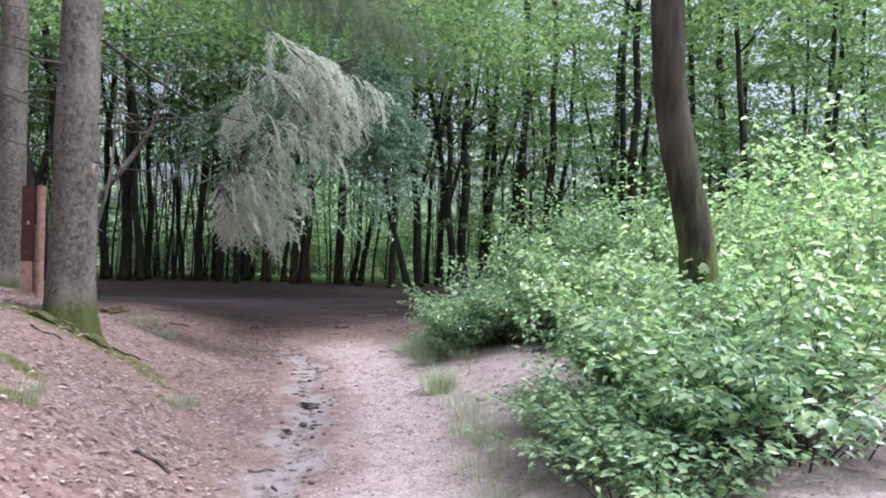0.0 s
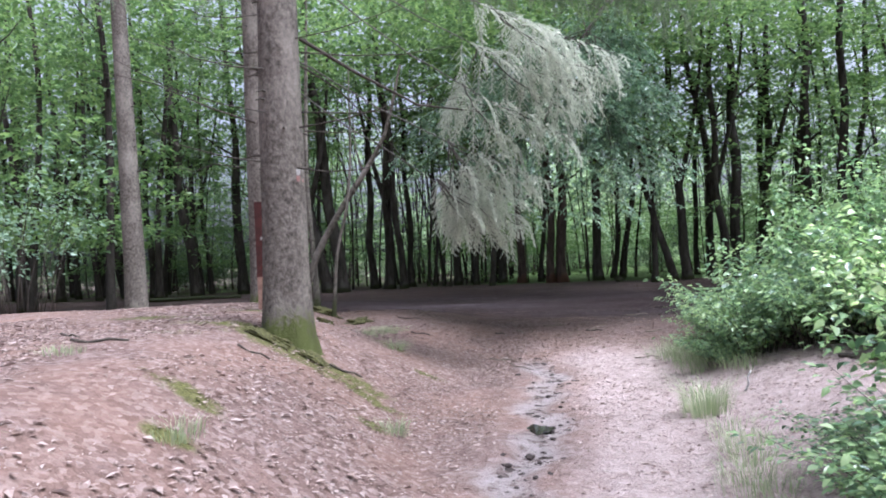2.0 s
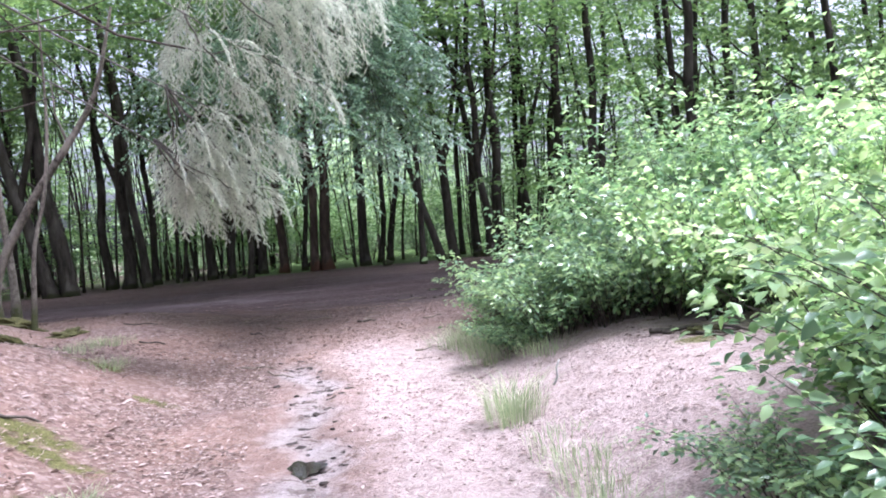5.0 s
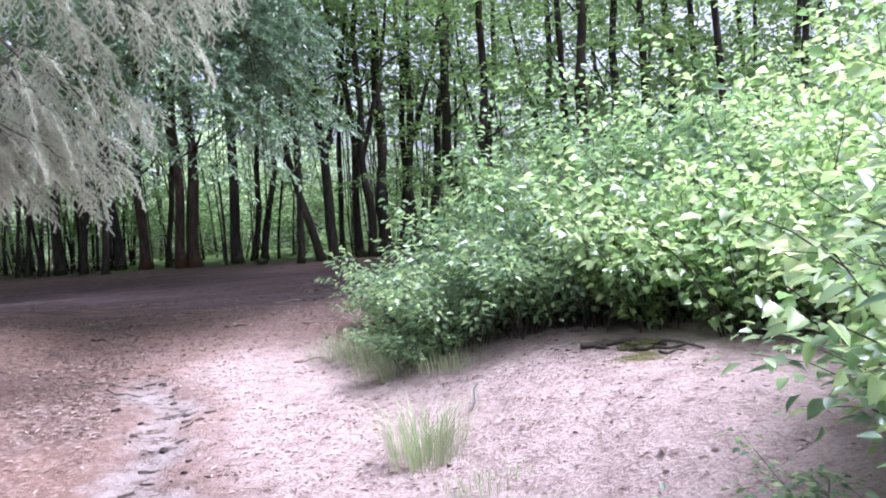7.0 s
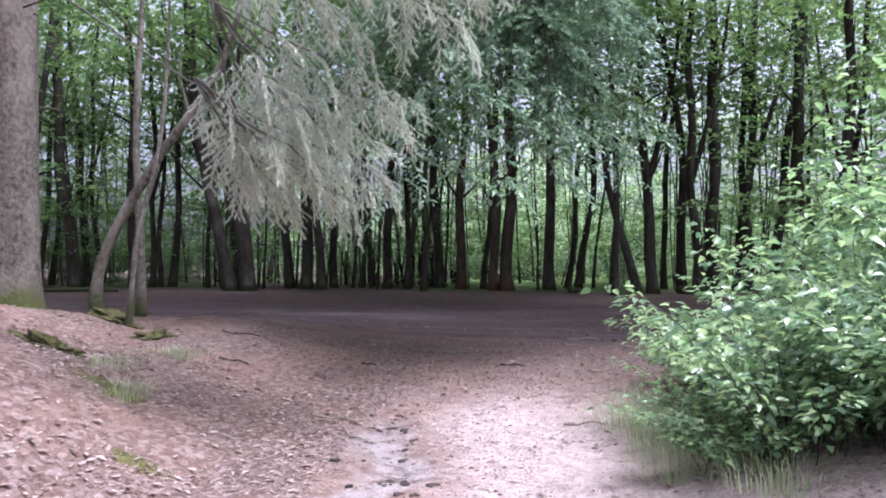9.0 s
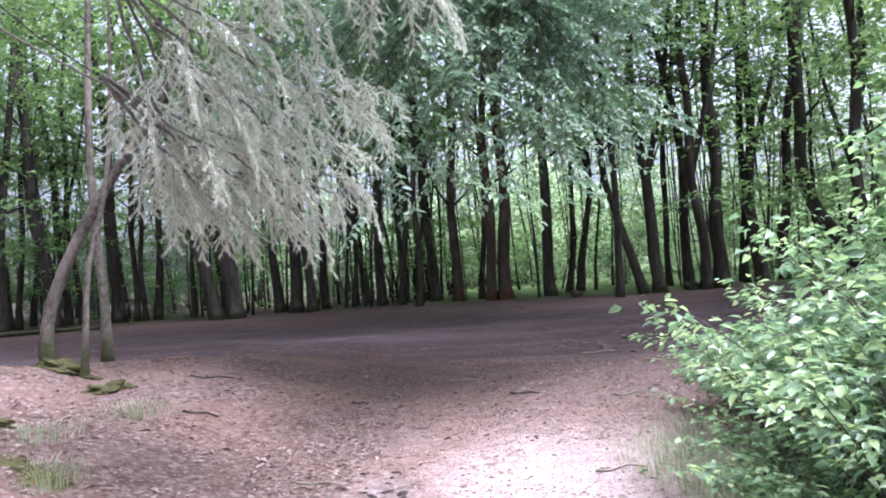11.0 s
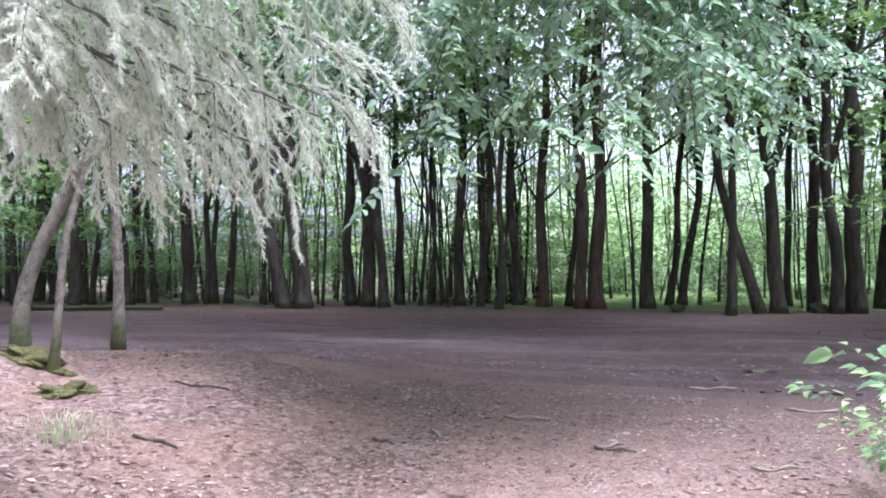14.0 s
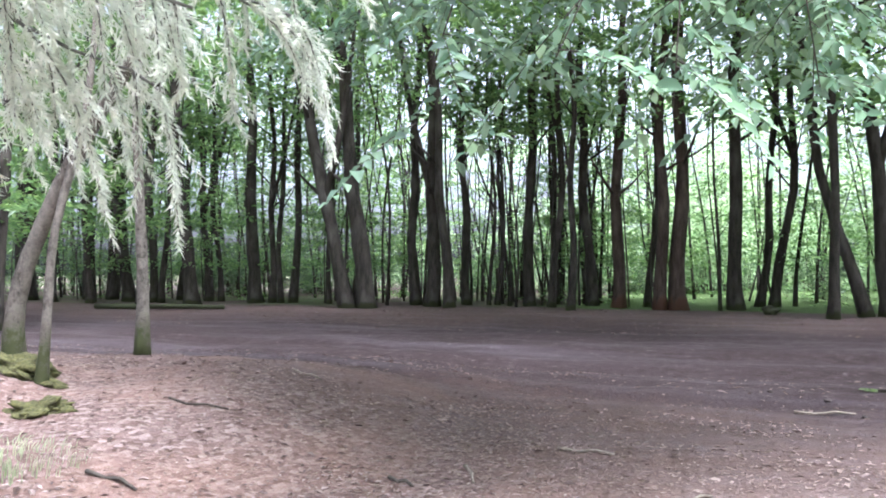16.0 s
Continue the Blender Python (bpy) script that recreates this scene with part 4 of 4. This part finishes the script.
# ---------------------------------------------------------------- overhanging hornbeam
def hornbeam():
    rng = np.random.default_rng(3)
    root = woodland_tree(3.0, 29.6, 0.34, 0.0, label="hornbeam with long leafy branches drooping over the track", group="hornbeam")
    root.name = "hornbeam_tree"
    o = np.array(root.location)
    t, base, way = Tubes(), [], []
    limb = np.array([(3.0, 29.6, 9.5), (2.8, 26, 10.0), (2.2, 22, 9.2), (1.4, 18.5, 7.4), (0.8, 16.2, 6.0), (0.4, 15.0, 5.0)])
    t.add(limb - o, [0.08, 0.07, 0.055, 0.04, 0.025, 0.012], 7)
    ends = [(2.5, 16.9, 3.1), (2.35, 16.3, 3.9), (1.9, 16.0, 3.0), (1.3, 15.2, 2.6), (0.6, 14.3, 2.15), (0.2, 13.9, 2.3), (-0.6, 14.4, 2.2), (-0.9, 14.8, 3.1), (0.2, 14.2, 3.0),
            (1.0, 15.4, 3.6), (1.8, 15.5, 4.3), (0.0, 15.0, 4.2), (-0.9, 15.4, 4.6), (1.2, 14.8, 2.3), (2.1, 17.2, 2.6), (0.9, 16.2, 2.6), (2.6, 17.2, 4.6), (0.1, 16, 5.4), (1.5, 16.5, 5.2), (-0.3, 15.2, 2.7), (1.6, 16.8, 3.6), (0.5, 15.2, 3.4), (-0.6, 15.6, 3.8), (0.7, 15.8, 4.7), (2.2, 16.6, 3.4),
            (-1.6, 16.4, 3.6), (-2.3, 16.8, 4.2), (-1.2, 16.0, 4.4), (-2.0, 16.2, 3.2), (-3.0, 17.2, 4.6), (-1.7, 17.0, 5.2), (-2.8, 16.6, 3.5), (-0.9, 16.6, 5.4), (-3.4, 17.4, 3.9), (-2.4, 17.6, 5.8), (-1.0, 15.8, 3.4)]
    for e in ends:
        e = np.array(e)
        h = limb[rng.integers(3, 6)] + rng.normal(size=3) * 0.1
        mid = (h + e) / 2 + np.array([0, 0, 0.45])
        s = np.linspace(0, 1, 9)[:, None]
        p = h * (1 - s) ** 2 + mid * 2 * s * (1 - s) + e * s ** 2
        t.add(p - o, np.linspace(0.012, 0.003, 9), 5)
        for j in range(40):
            u = rng.uniform(0.25, 1)
            q = np.array([np.interp(u, s[:, 0], p[:, k]) for k in range(3)])
            a = rng.uniform(0, 6.28)
            d = np.array([math.cos(a), math.sin(a), -0.35 + rng.normal() * 0.25])
            ln = rng.uniform(0.3, 0.75)
            w = np.linspace(0, 1, 4)[:, None]
            tw = q + d * ln * w + np.array([0, 0, -0.15]) * w ** 2
            t.add(tw - o, [0.004, 0.003, 0.002, 0.001], 3)
            k = 17
            v = np.linspace(0.1, 1, k)
            c = np.stack([np.interp(v, w[:, 0], tw[:, m]) for m in range(3)], 1)
            sd = np.cross(d, [0, 0, 1.0]) * np.where(np.arange(k) % 2 == 0, 1, -1)[:, None]
            base.append(c - o)
            way.append(sd + d * 0.7 + rng.normal(size=(k, 3)) * 0.25 + np.array([0, 0, -0.3]))
    # leaf sprays added high above view to shade the track
    k, per = 170, 56
    c = np.stack([rng.uniform(-6.5, 7, k), rng.uniform(17, 29, k), np.zeros(k)], 1)
    c[:, 2] = 6.6 + 0.2 * (c[:, 1] - 15.5) + 2.8 * rng.random(k)
    # more unseen sprays, set sunward of the mound so it is shaded
    mound_shade = np.stack([rng.uniform(-4, 4.5, 130), rng.uniform(14, 18.5, 130), rng.uniform(6.0, 8.0, 130)], 1)
    c, k = np.concatenate([c, mound_shade]), k + 130
    d = rng.normal(size=(k * per, 3)) * np.array([1, 1, 0.12]) * np.repeat(rng.uniform(0.4, 0.9, k), per)[:, None]
    under("crown", leaves_mesh("crown", np.repeat(c, per, 0) + d - o, d + rng.normal(size=(k * per, 3)) * 0.3, 0.15, 0.6, FAR_LEAF, rng, 0.4, fine=False), root)
    # limbs for the added shade sprays
    for i in range(9):
        e = np.array([rng.uniform(-6, 6.5), rng.uniform(17, 27), 0])
        e[2] = 8.2 + 0.2 * (e[1] - 15.5)
        h = limb[1 + i % 3]
        t.add([h - o, (h + e) / 2 + [0, 0, 0.4] - o, e - o], [0.04, 0.03, 0.01], 5)
    br = under("overhanging_branch", t.mesh("overhanging_branch", DARK_TWIG), root, "long drooping hornbeam branch")
    under("foliage", leaves_mesh("foliage", np.concatenate(base), np.concatenate(way), 0.085, 0.55, HORNBEAM_LEAF, rng, 0.45), br)


hornbeam()


# ---------------------------------------------------------------- small trees by the track
def bare_stem(name, x, y, pts, radii, mat, label, limbs=()):
    rng = np.random.default_rng(int(abs(x * 31 + y * 7)))
    root = tagged(new(name), label, "tree", "small trees by the track")
    root.location = (x, y, at(x, y))
    t = Tubes()
    pts = np.array(pts, dtype=float)
    s = np.linspace(0, len(pts) - 1, 18)
    p = np.stack([np.interp(s, np.arange(len(pts)), pts[:, j]) for j in range(3)], 1)
    p[1:-1] = (p[:-2] + p[1:-1] * 2 + p[2:]) / 4
    t.add(p, np.interp(s, np.arange(len(pts)), radii), 10, 0.05, rng)
    under("trunk", t.mesh("trunk", mat), root)
    for line in limbs:
        k = Tubes()
        k.add(line, np.linspace(0.03, 0.008, len(line)), 6)
        under("limb", k.mesh("limb", mat), root)
    return root


bare_stem("young_tree", -5.8, 18.1, [(0, 0, -0.1), (0.02, 0, 0.7), (-0.05, 0, 1.8), (-0.12, 0, 3.2), (-0.05, 0.1, 5.5), (0.1, 0.2, 9)], [0.108, 0.068, 0.061, 0.054, 0.043, 0.014], PALE_BARK, "slim pale-barked young tree with mossy foot")
bare_stem("leaning_tree", -5.1, 15.85, [(0, 0, -0.15), (-0.03, 0, 0.5), (0.15, 0.05, 1.1), (0.75, 0.1, 2.1), (1.25, 0.2, 2.8), (1.75, 0.3, 3.6), (2.1, 0.3, 5.0)], [0.122, 0.079, 0.072, 0.065, 0.058, 0.043, 0.022], PALE_BARK,
          "leaning brown-barked young tree with mossy foot", [[(1.25, 0.2, 2.8), (1.1, 0.2, 3.3), (1.05, 0.3, 3.9)]])
bare_stem("slender_tree", -4.5, 15.6, [(0, 0, -0.15), (0.06, 0, 0.4), (0.12, 0, 1.2), (0.38, 0.1, 2.2), (0.5, 0.1, 3.2), (0.5, 0.2, 5)], [0.064, 0.038, 0.034, 0.031, 0.025, 0.010], PALE_BARK, "slender grey-barked young tree, slightly leaning")
D_TREE = bare_stem("oak_tree", 3.8, 6.9, [(0.1, 0, -0.1), (0.12, 0, 0.7), (0.1, 0, 1.4), (-0.08, 0, 2.1), (-0.25, 0, 2.9), (-0.3, 0, 3.8), (-0.25, 0, 7), (-0.25, 0, 11)], [0.25, 0.2, 0.19, 0.18, 0.17, 0.165, 0.14, 0.07], MOSSY_BARK,
                   "mossy curved oak trunk rising out of brambles")
under("crown", HIGH_CROWNS[1], D_TREE).location = (1.4, 0, 2.5)


# ---------------------------------------------------------------- small things
def lump(name, x, y, size, mat, label, category, seed, flat=0.6, lift=0.0, group=""):
    rng = np.random.default_rng(seed)
    bm = bmesh.new()
    bmesh.ops.create_icosphere(bm, subdivisions=3, radius=1)
    for v in bm.verts:
        k = 1 + 0.5 * (noise.noise(v.co * 1.6 + Vector((seed, 0, 0)))) + 0.28 * noise.noise(v.co * 4 + Vector((0, seed, 0)))
        v.co = Vector((v.co.x * size[0], v.co.y * size[1], v.co.z * size[2])) * k
    me = bpy.data.meshes.new(name)
    bm.to_mesh(me)
    bm.free()
    me.polygons.foreach_set("use_smooth", [True] * len(me.polygons))
    me.materials.append(mat)
    ob = tagged(new(name, me), label, category, group)
    ob.location, ob.rotation_euler.z = (x, y, at(x, y) + lift), seed
    return ob


def mossy_mound(x, y, seed, size, label):
    """Gnarled root mass under moss."""
    bm = bmesh.new()
    bmesh.ops.create_icosphere(bm, subdivisions=5, radius=1)
    k = Vector((seed * 3.7, seed * 1.3, 0))
    for v in bm.verts:
        c = v.co.copy()
        r = 1 + 0.75 * noise.noise(c * 1.5 + k) + 0.45 * abs(noise.noise(c * 3.1 + k)) + 0.22 * noise.noise(c * 8 + k)
        v.co = Vector((c.x * size * 1.25 * r, c.y * size * 0.8 * r, c.z * size * 0.42 * r))
        v.co.z += at(x + v.co.x, y + v.co.y) - at(x, y)
    me = bpy.data.meshes.new("mossy_root")
    bm.to_mesh(me)
    bm.free()
    me.polygons.foreach_set("use_smooth", [True] * len(me.polygons))
    me.materials.append(MOSS)
    ob = tagged(new("mossy_root", me), label, "root")
    ob.location = (x, y, at(x, y))


mossy_mound(-3.78, 15.0, 4, 0.17, "gnarled moss-covered root mass beside slender trees")
mossy_mound(-4.75, 15.65, 9, 0.24, "moss-covered root mound under slender trees")
mossy_mound(-2.8, 9.0, 12, 0.17, "mossy swelling at spruce's foot")
mossy_mound(-2.4, 9.05, 15, 0.12, "mossy spruce root end")
mossy_mound(-3.6, 12.9, 17, 0.2, "mossy root knuckle on the mound")
lump("tree_stump", 1.8, 31.3, (0.2, 0.18, 0.13), BEECH_BARK, "small dark tree stump at track's edge", "stump", 22, lift=0.08)
lump("tree_stump", 5.3, 31.0, (0.2, 0.2, 0.2), BEECH_BARK, "small dark tree stump before the wood", "stump", 25, lift=0.08)
for i, (x, y, s) in enumerate(((0.0, 7.95, 0.085), (-0.16, 7.6, 0.06), (0.17, 8.5, 0.045), (0.03, 10.4, 0.06), (0.2, 9.8, 0.035), (-0.45, 11.7, 0.06), (0.1, 7.2, 0.04), (1.2, 19.6, 0.05), (1.7, 19.3, 0.05), (1.9, 18.5, 0.05), (2.1, 18.42, 0.07), (2.25, 18.5, 0.05), (2.4, 18.38, 0.08), (2.6, 18.42, 0.06), (2.8, 18.35, 0.09), (3.0, 18.4, 0.07), (3.2, 18.3, 0.08),
                               (0.22, 9.1, 0.03), (-0.2, 11.2, 0.04))):
    lump("mud_clod", x, y, (s * 0.7, s * 0.45, s * 0.25), CLOD, "dark wet clod of mud in the rut", "clod", 30 + i, lift=0.01, group="clods in the rut")


def rut_scraps(count, seed):
    """Small dark clods and ridges of churned mud along the wheel rut."""
    rng = np.random.default_rng(seed)
    bm = bmesh.new()
    for i in range(count):
        y = rng.uniform(4.6, 13.5)
        x = rut_x(y) + rng.normal() * 0.14 + 0.08
        r = rng.choice([0.01, 0.015, 0.022, 0.036])
        m = Matrix.Translation((x, y, at(x, y))) @ Matrix.Rotation(rng.uniform(0, 6.28), 4, "Z") @ Matrix.Diagonal((r * rng.uniform(1, 2.2), r, r * rng.uniform(0.2, 0.45), 1))
        got = bmesh.ops.create_icosphere(bm, subdivisions=1, radius=1, matrix=m)["verts"]
        for v in got:
            v.co += Vector(rng.normal(size=3) * r * 0.18)
    me = bpy.data.meshes.new("mud_scraps")
    bm.to_mesh(me)
    bm.free()
    me.materials.append(CLOD)
    tagged(new("mud_scraps", me), "dark churned mud crumbs along the wheel rut", "mud", kind="stuff")


rut_scraps(130, 71)


def puddle(x, y, rx, ry):
    m, n, l, b = material("puddle water", 0.04, 0.6)
    b.inputs["Base Color"].default_value = (0.03, 0.025, 0.02, 1)
    a = np.linspace(0, 2 * np.pi, 28, endpoint=False)
    r = 1 + 0.22 * np.sin(3 * a + 1) + 0.12 * np.sin(7 * a)
    v = np.concatenate([[(0, 0, 0)], np.stack([np.cos(a) * r * rx, np.sin(a) * r * ry, np.zeros(28)], 1)])
    ob = tagged(new("puddle", mesh_np("puddle", v, [np.array([(0, i + 1, (i + 1) % 28 + 1) for i in range(28)])], [m])), "small muddy puddle in the wheel rut", "puddle")
    ob.location = (x, y, float(np.max(height(x + v[:, 0] * 0.6, y + v[:, 1] * 0.6))) + 0.004)


puddle(2.25, 19.85, 0.2, 0.12)
puddle(0.02, 8.9, 0.13, 0.2)


def stick(x, y, length, turn, r, mat, label, name="stick", lift=0.012, bend=0.06, tilt=0.0):
    rng = np.random.default_rng(int(abs(x * 1000 + y * 77)))
    t = Tubes()
    s = np.linspace(-0.5, 0.5, 7)
    p = np.stack([s * length, bend * length * np.sin(s * 5 + rng.uniform(0, 6)), 0.012 * np.sin(s * 9) + s * tilt * length], 1)
    t.add(p, r * (1 - 0.35 * (s + 0.5)), 6, 0.08, rng)
    ob = tagged(new(name, t.mesh(name, mat)), label, "stick", "sticks on the ground")
    c, d = math.cos(turn) * length / 2, math.sin(turn) * length / 2
    slope = math.atan2(at(x + c, y + d) - at(x - c, y - d), length)
    ob.location, ob.rotation_euler = (x, y, max(at(x, y), (at(x + c, y + d) + at(x - c, y - d)) / 2) + lift), (0, -slope, turn)
    return ob


for x, y, ln, tn, r, pale in ((-1.03, 5.65, 0.34, -0.5, 0.02, 0), (-0.78, 12.85, 0.42, 0.05, 0.011, 1), (-0.48, 12.4, 0.42, -0.7, 0.011, 1), (0.64, 15.4, 0.3, -0.1, 0.016, 0), (0.6, 15.5, 0.25, 0.6, 0.012, 1),
                             (-0.15, 16.35, 0.4, 0.1, 0.014, 1), (-0.75, 15.6, 0.3, -1.0, 0.014, 1), (-1.1, 15.3, 0.2, -0.2, 0.014, 0), (-2.4, 14.3, 0.35, 0.1, 0.014, 0), (-2.9, 15.6, 0.5, 0.2, 0.01, 0),
                             (-2.6, 8.1, 0.35, 0.4, 0.012, 0), (-3.6, 7.2, 0.5, 0.15, 0.016, 0), (-4.2, 7.6, 0.3, -0.3, 0.012, 0), (-0.3, 6.2, 0.25, 0.7, 0.01, 0), (1.4, 13.2, 0.4, 0.3, 0.01, 1), (1.7, 15.2, 0.35, 0.2, 0.012, 1),
                             (-2.1, 9.35, 0.5, 0.9, 0.013, 0), (1.6, 18.6, 0.5, 0.1, 0.014, 1), (2.4, 17.2, 0.6, 0.2, 0.014, 1), (-3.0, 17.3, 0.35, 0.0, 0.012, 1)):
    stick(x, y, ln, tn, r, TWIG if pale else DARK_TWIG, "pale dry stick on leaf litter" if pale else "dark broken stick on leaf litter")
stick(-16, 29.5, 5.0, 0.05, 0.1, BEECH_BARK, "long fallen dark log at track's edge", "fallen_log", 0.09, 0.02)
for x, y, ln, tn, r, bend in ((3.4, 9.75, 0.62, -0.5, 0.026, 0.16), (3.3, 9.85, 0.3, 0.35, 0.018, 0.22), (3.55, 9.5, 0.4, -0.15, 0.016, 0.2), (3.62, 9.35, 0.34, -0.7, 0.014, 0.12), (3.5, 9.25, 0.22, 0.2, 0.012, 0.1)):
    stick(x, y, ln, tn, r, DARK_TWIG, "gnarled dark root lying on sandy bank", "root_log", 0.02, bend)
mossy_mound(3.45, 9.6, 21, 0.11, "small moss cushion among roots on sandy bank")
post_ = stick(2.15, 9.65, 0.22, 1.4, 0.012, WHITE_PAINT, "short pale stick stuck in the sand", "pale_stick", 0.09, 0.02)
post_.rotation_euler = (0, -1.35, 0.3)


def tuft(x, y, blades, tall, spread, seed, label="tuft of pale green grass on bare sand"):
    rng = np.random.default_rng(seed)
    a, r = rng.uniform(0, 6.28, blades), spread * np.sqrt(rng.random(blades))
    o = np.stack([np.cos(a), np.sin(a), np.zeros(blades)], 1)
    b = o * r[:, None] + np.array([0, 0, -0.02])
    h = tall * rng.uniform(0.5, 1.1, blades)[:, None]
    m = b + o * h * 0.12 + np.array([0, 0, 1.0]) * h * 0.6
    tip = b + (o + rng.normal(size=(blades, 3)) * 0.5) * h * rng.uniform(0.2, 0.9, (blades, 1)) * np.array([1, 1, 0]) + np.array([0, 0, 1.0]) * h
    sd = unit(np.cross(o, [0, 0, 1.0])) * 0.0028
    v = np.stack([b - sd, b + sd, m + sd * 0.8, m - sd * 0.8, tip], 1).reshape(-1, 3)
    i = np.arange(blades)[:, None] * 5
    me = mesh_np("grass_tuft", v, [i + np.array([[0, 1, 2, 3]]), i + np.array([[3, 2, 4]])], [GRASS])
    ob = tagged(new("grass_tuft", me), label, "grass", "grass tufts", "stuff")
    ob.location = (x, y, at(x, y))


for i, (x, y, n, h, s) in enumerate(((1.65, 9.15, 300, 0.4, 0.26), (1.95, 12.4, 120, 0.22, 0.3), (1.75, 13.3, 160, 0.2, 0.4), (2.4, 11.6, 100, 0.24, 0.3), (1.65, 6.8, 110, 0.2, 0.3), (1.75, 7.5, 90, 0.2, 0.3),
                                     (1.5, 5.8, 120, 0.22, 0.3), (1.4, 4.9, 110, 0.22, 0.3), (-1.25, 8.1, 130, 0.16, 0.16), (-1.9, 5.55, 140, 0.13, 0.2), (-2.7, 4.7, 120, 0.12, 0.22), (-3.0, 14.1, 300, 0.12, 0.45),
                                     (-2.3, 11.9, 260, 0.12, 0.35), (-3.5, 6.6, 100, 0.1, 0.18), (-2.9, 12.6, 200, 0.12, 0.4), (1.65, 7.0, 130, 0.16, 0.3), (1.8, 7.6, 130, 0.18, 0.3), (1.75, 6.5, 110, 0.14, 0.25), (2.0, 11.6, 260, 0.2, 0.4), (2.4, 10.9, 200, 0.2, 0.4), (1.95, 12.9, 260, 0.22, 0.45), (2.2, 12.2, 260, 0.26, 0.4), (2.05, 13.8, 240, 0.2, 0.5), (1.75, 8.2, 120, 0.16, 0.3))):
    tuft(x, y, n, h, s, 300 + i)


def litter(count, seed, box, size, mat=None, share=0.1):
    rng = np.random.default_rng(seed)
    x, y = rng.uniform(box[0], box[1], count), rng.uniform(box[2], box[3], count)
    keep = ((np.abs(x - rut_x(y)) > 0.3) | (y > 12.8)) & ((x < -0.4 - 0.15 * wavy(x, y, 0.8)) | (rng.random(count) < np.where(y > 14, 0.5, share))) & (wavy(x, y, 0.7) + rng.normal(size=count) * 0.15 > 0.35)
    x, y = x[keep], y[keep]
    k = len(x)
    a = rng.uniform(0, 6.28, k)
    way = np.stack([np.cos(a), np.sin(a), rng.normal(size=k) * 0.08], 1)
    size = size * rng.choice([0.5, 0.8, 1.0, 1.4], k)
    me = leaves_mesh("leaf_litter", np.stack([x, y, height(x, y) + 0.006], 1), way, size, 0.42, mat or LITTER, rng, 0.14, False, 0.12)
    return tagged(new("leaf_litter", me), "scattered dry pinkish brown fallen leaves", "leaf litter", kind="stuff")


litter(46000, 1, (-7.5, 3.0, 3.5, 14), 0.06)
litter(17000, 2, (-9, 4.5, 12, 17.6), 0.042, PATH_LITTER)
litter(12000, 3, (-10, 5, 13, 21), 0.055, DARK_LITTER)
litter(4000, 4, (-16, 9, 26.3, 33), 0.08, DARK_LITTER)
litter(9000, 5, (0.2, 5.5, 3.5, 13), 0.036, None, 0.4)
litter(24000, 7, (-1.6, 3.4, 9, 18), 0.045, PATH_LITTER, 0.2)
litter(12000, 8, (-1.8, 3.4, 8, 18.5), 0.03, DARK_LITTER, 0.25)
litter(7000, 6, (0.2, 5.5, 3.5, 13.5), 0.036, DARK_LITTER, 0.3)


# ---------------------------------------------------------------- post and waymark
def sign_post():
    root = tagged(new("sign_post"), "red-brown wooden sign post behind spruce trunk", "sign post")
    x, y = -3.95, 11.4
    root.location = (x, y, at(x, y))

    def box(w, d, h, cx, cz, bev=0.01):
        bm = bmesh.new()
        bmesh.ops.create_cube(bm, size=1, matrix=Matrix.Translation((cx, 0, cz)) @ Matrix.Diagonal((w, d, h, 1)))
        bmesh.ops.bevel(bm, geom=bm.edges[:], offset=bev, segments=2, affect="EDGES")
        return bm

    part("board", box(0.17, 0.05, 1.1, -0.06, 1.03), RED_PAINT, root, "dark red-brown painted board")
    part("lower_post", box(0.15, 0.09, 0.6, -0.06, 0.2), OLD_WOOD, root, "pale orange-brown lower post")
    bm = bmesh.new()
    bmesh.ops.create_cone(bm, cap_ends=True, segments=14, radius1=0.06, radius2=0.055, depth=1.75, matrix=Matrix.Translation((0.1, 0.02, 0.72)))
    bmesh.ops.bevel(bm, geom=[e for e in bm.edges if abs(e.verts[0].co.z - e.verts[1].co.z) < 0.01], offset=0.008, segments=2, affect="EDGES")
    part("round_post", bm, OLD_WOOD, root, "weathered round post")
    part("fitting", box(0.03, 0.07, 0.05, -0.05, 1.05, 0.005), WHITE_PAINT, root, "small pale metal fitting")


sign_post()


def waymark():
    """Painted patch on the spruce's bark, bent round the trunk."""
    o = np.array(SPRUCE_A.location)
    for name, z0, z1, mat, label in (("waymark_paint", 2.68, 2.75, WHITE_PAINT, "faded white waymark stripe"), ("waymark_paint", 2.61, 2.675, RED_MARK, "faded red waymark stripe")):
        v = []
        for z in (z0, z1):
            for a in np.linspace(-0.5, 0.05, 7):
                r = 0.53 / 2 * (1 - 0.75 * z / 17) * 1.02 + 0.012
                v.append((math.cos(a) * r + 0.012 * (z - o[2]), math.sin(a) * r, z - o[2]))
        f = [(i, i + 1, i + 8, i + 7) for i in range(6)]
        under(name, mesh_np(name, np.array(v), [np.array(f)], [mat], smooth=True), SPRUCE_A, label)


waymark()
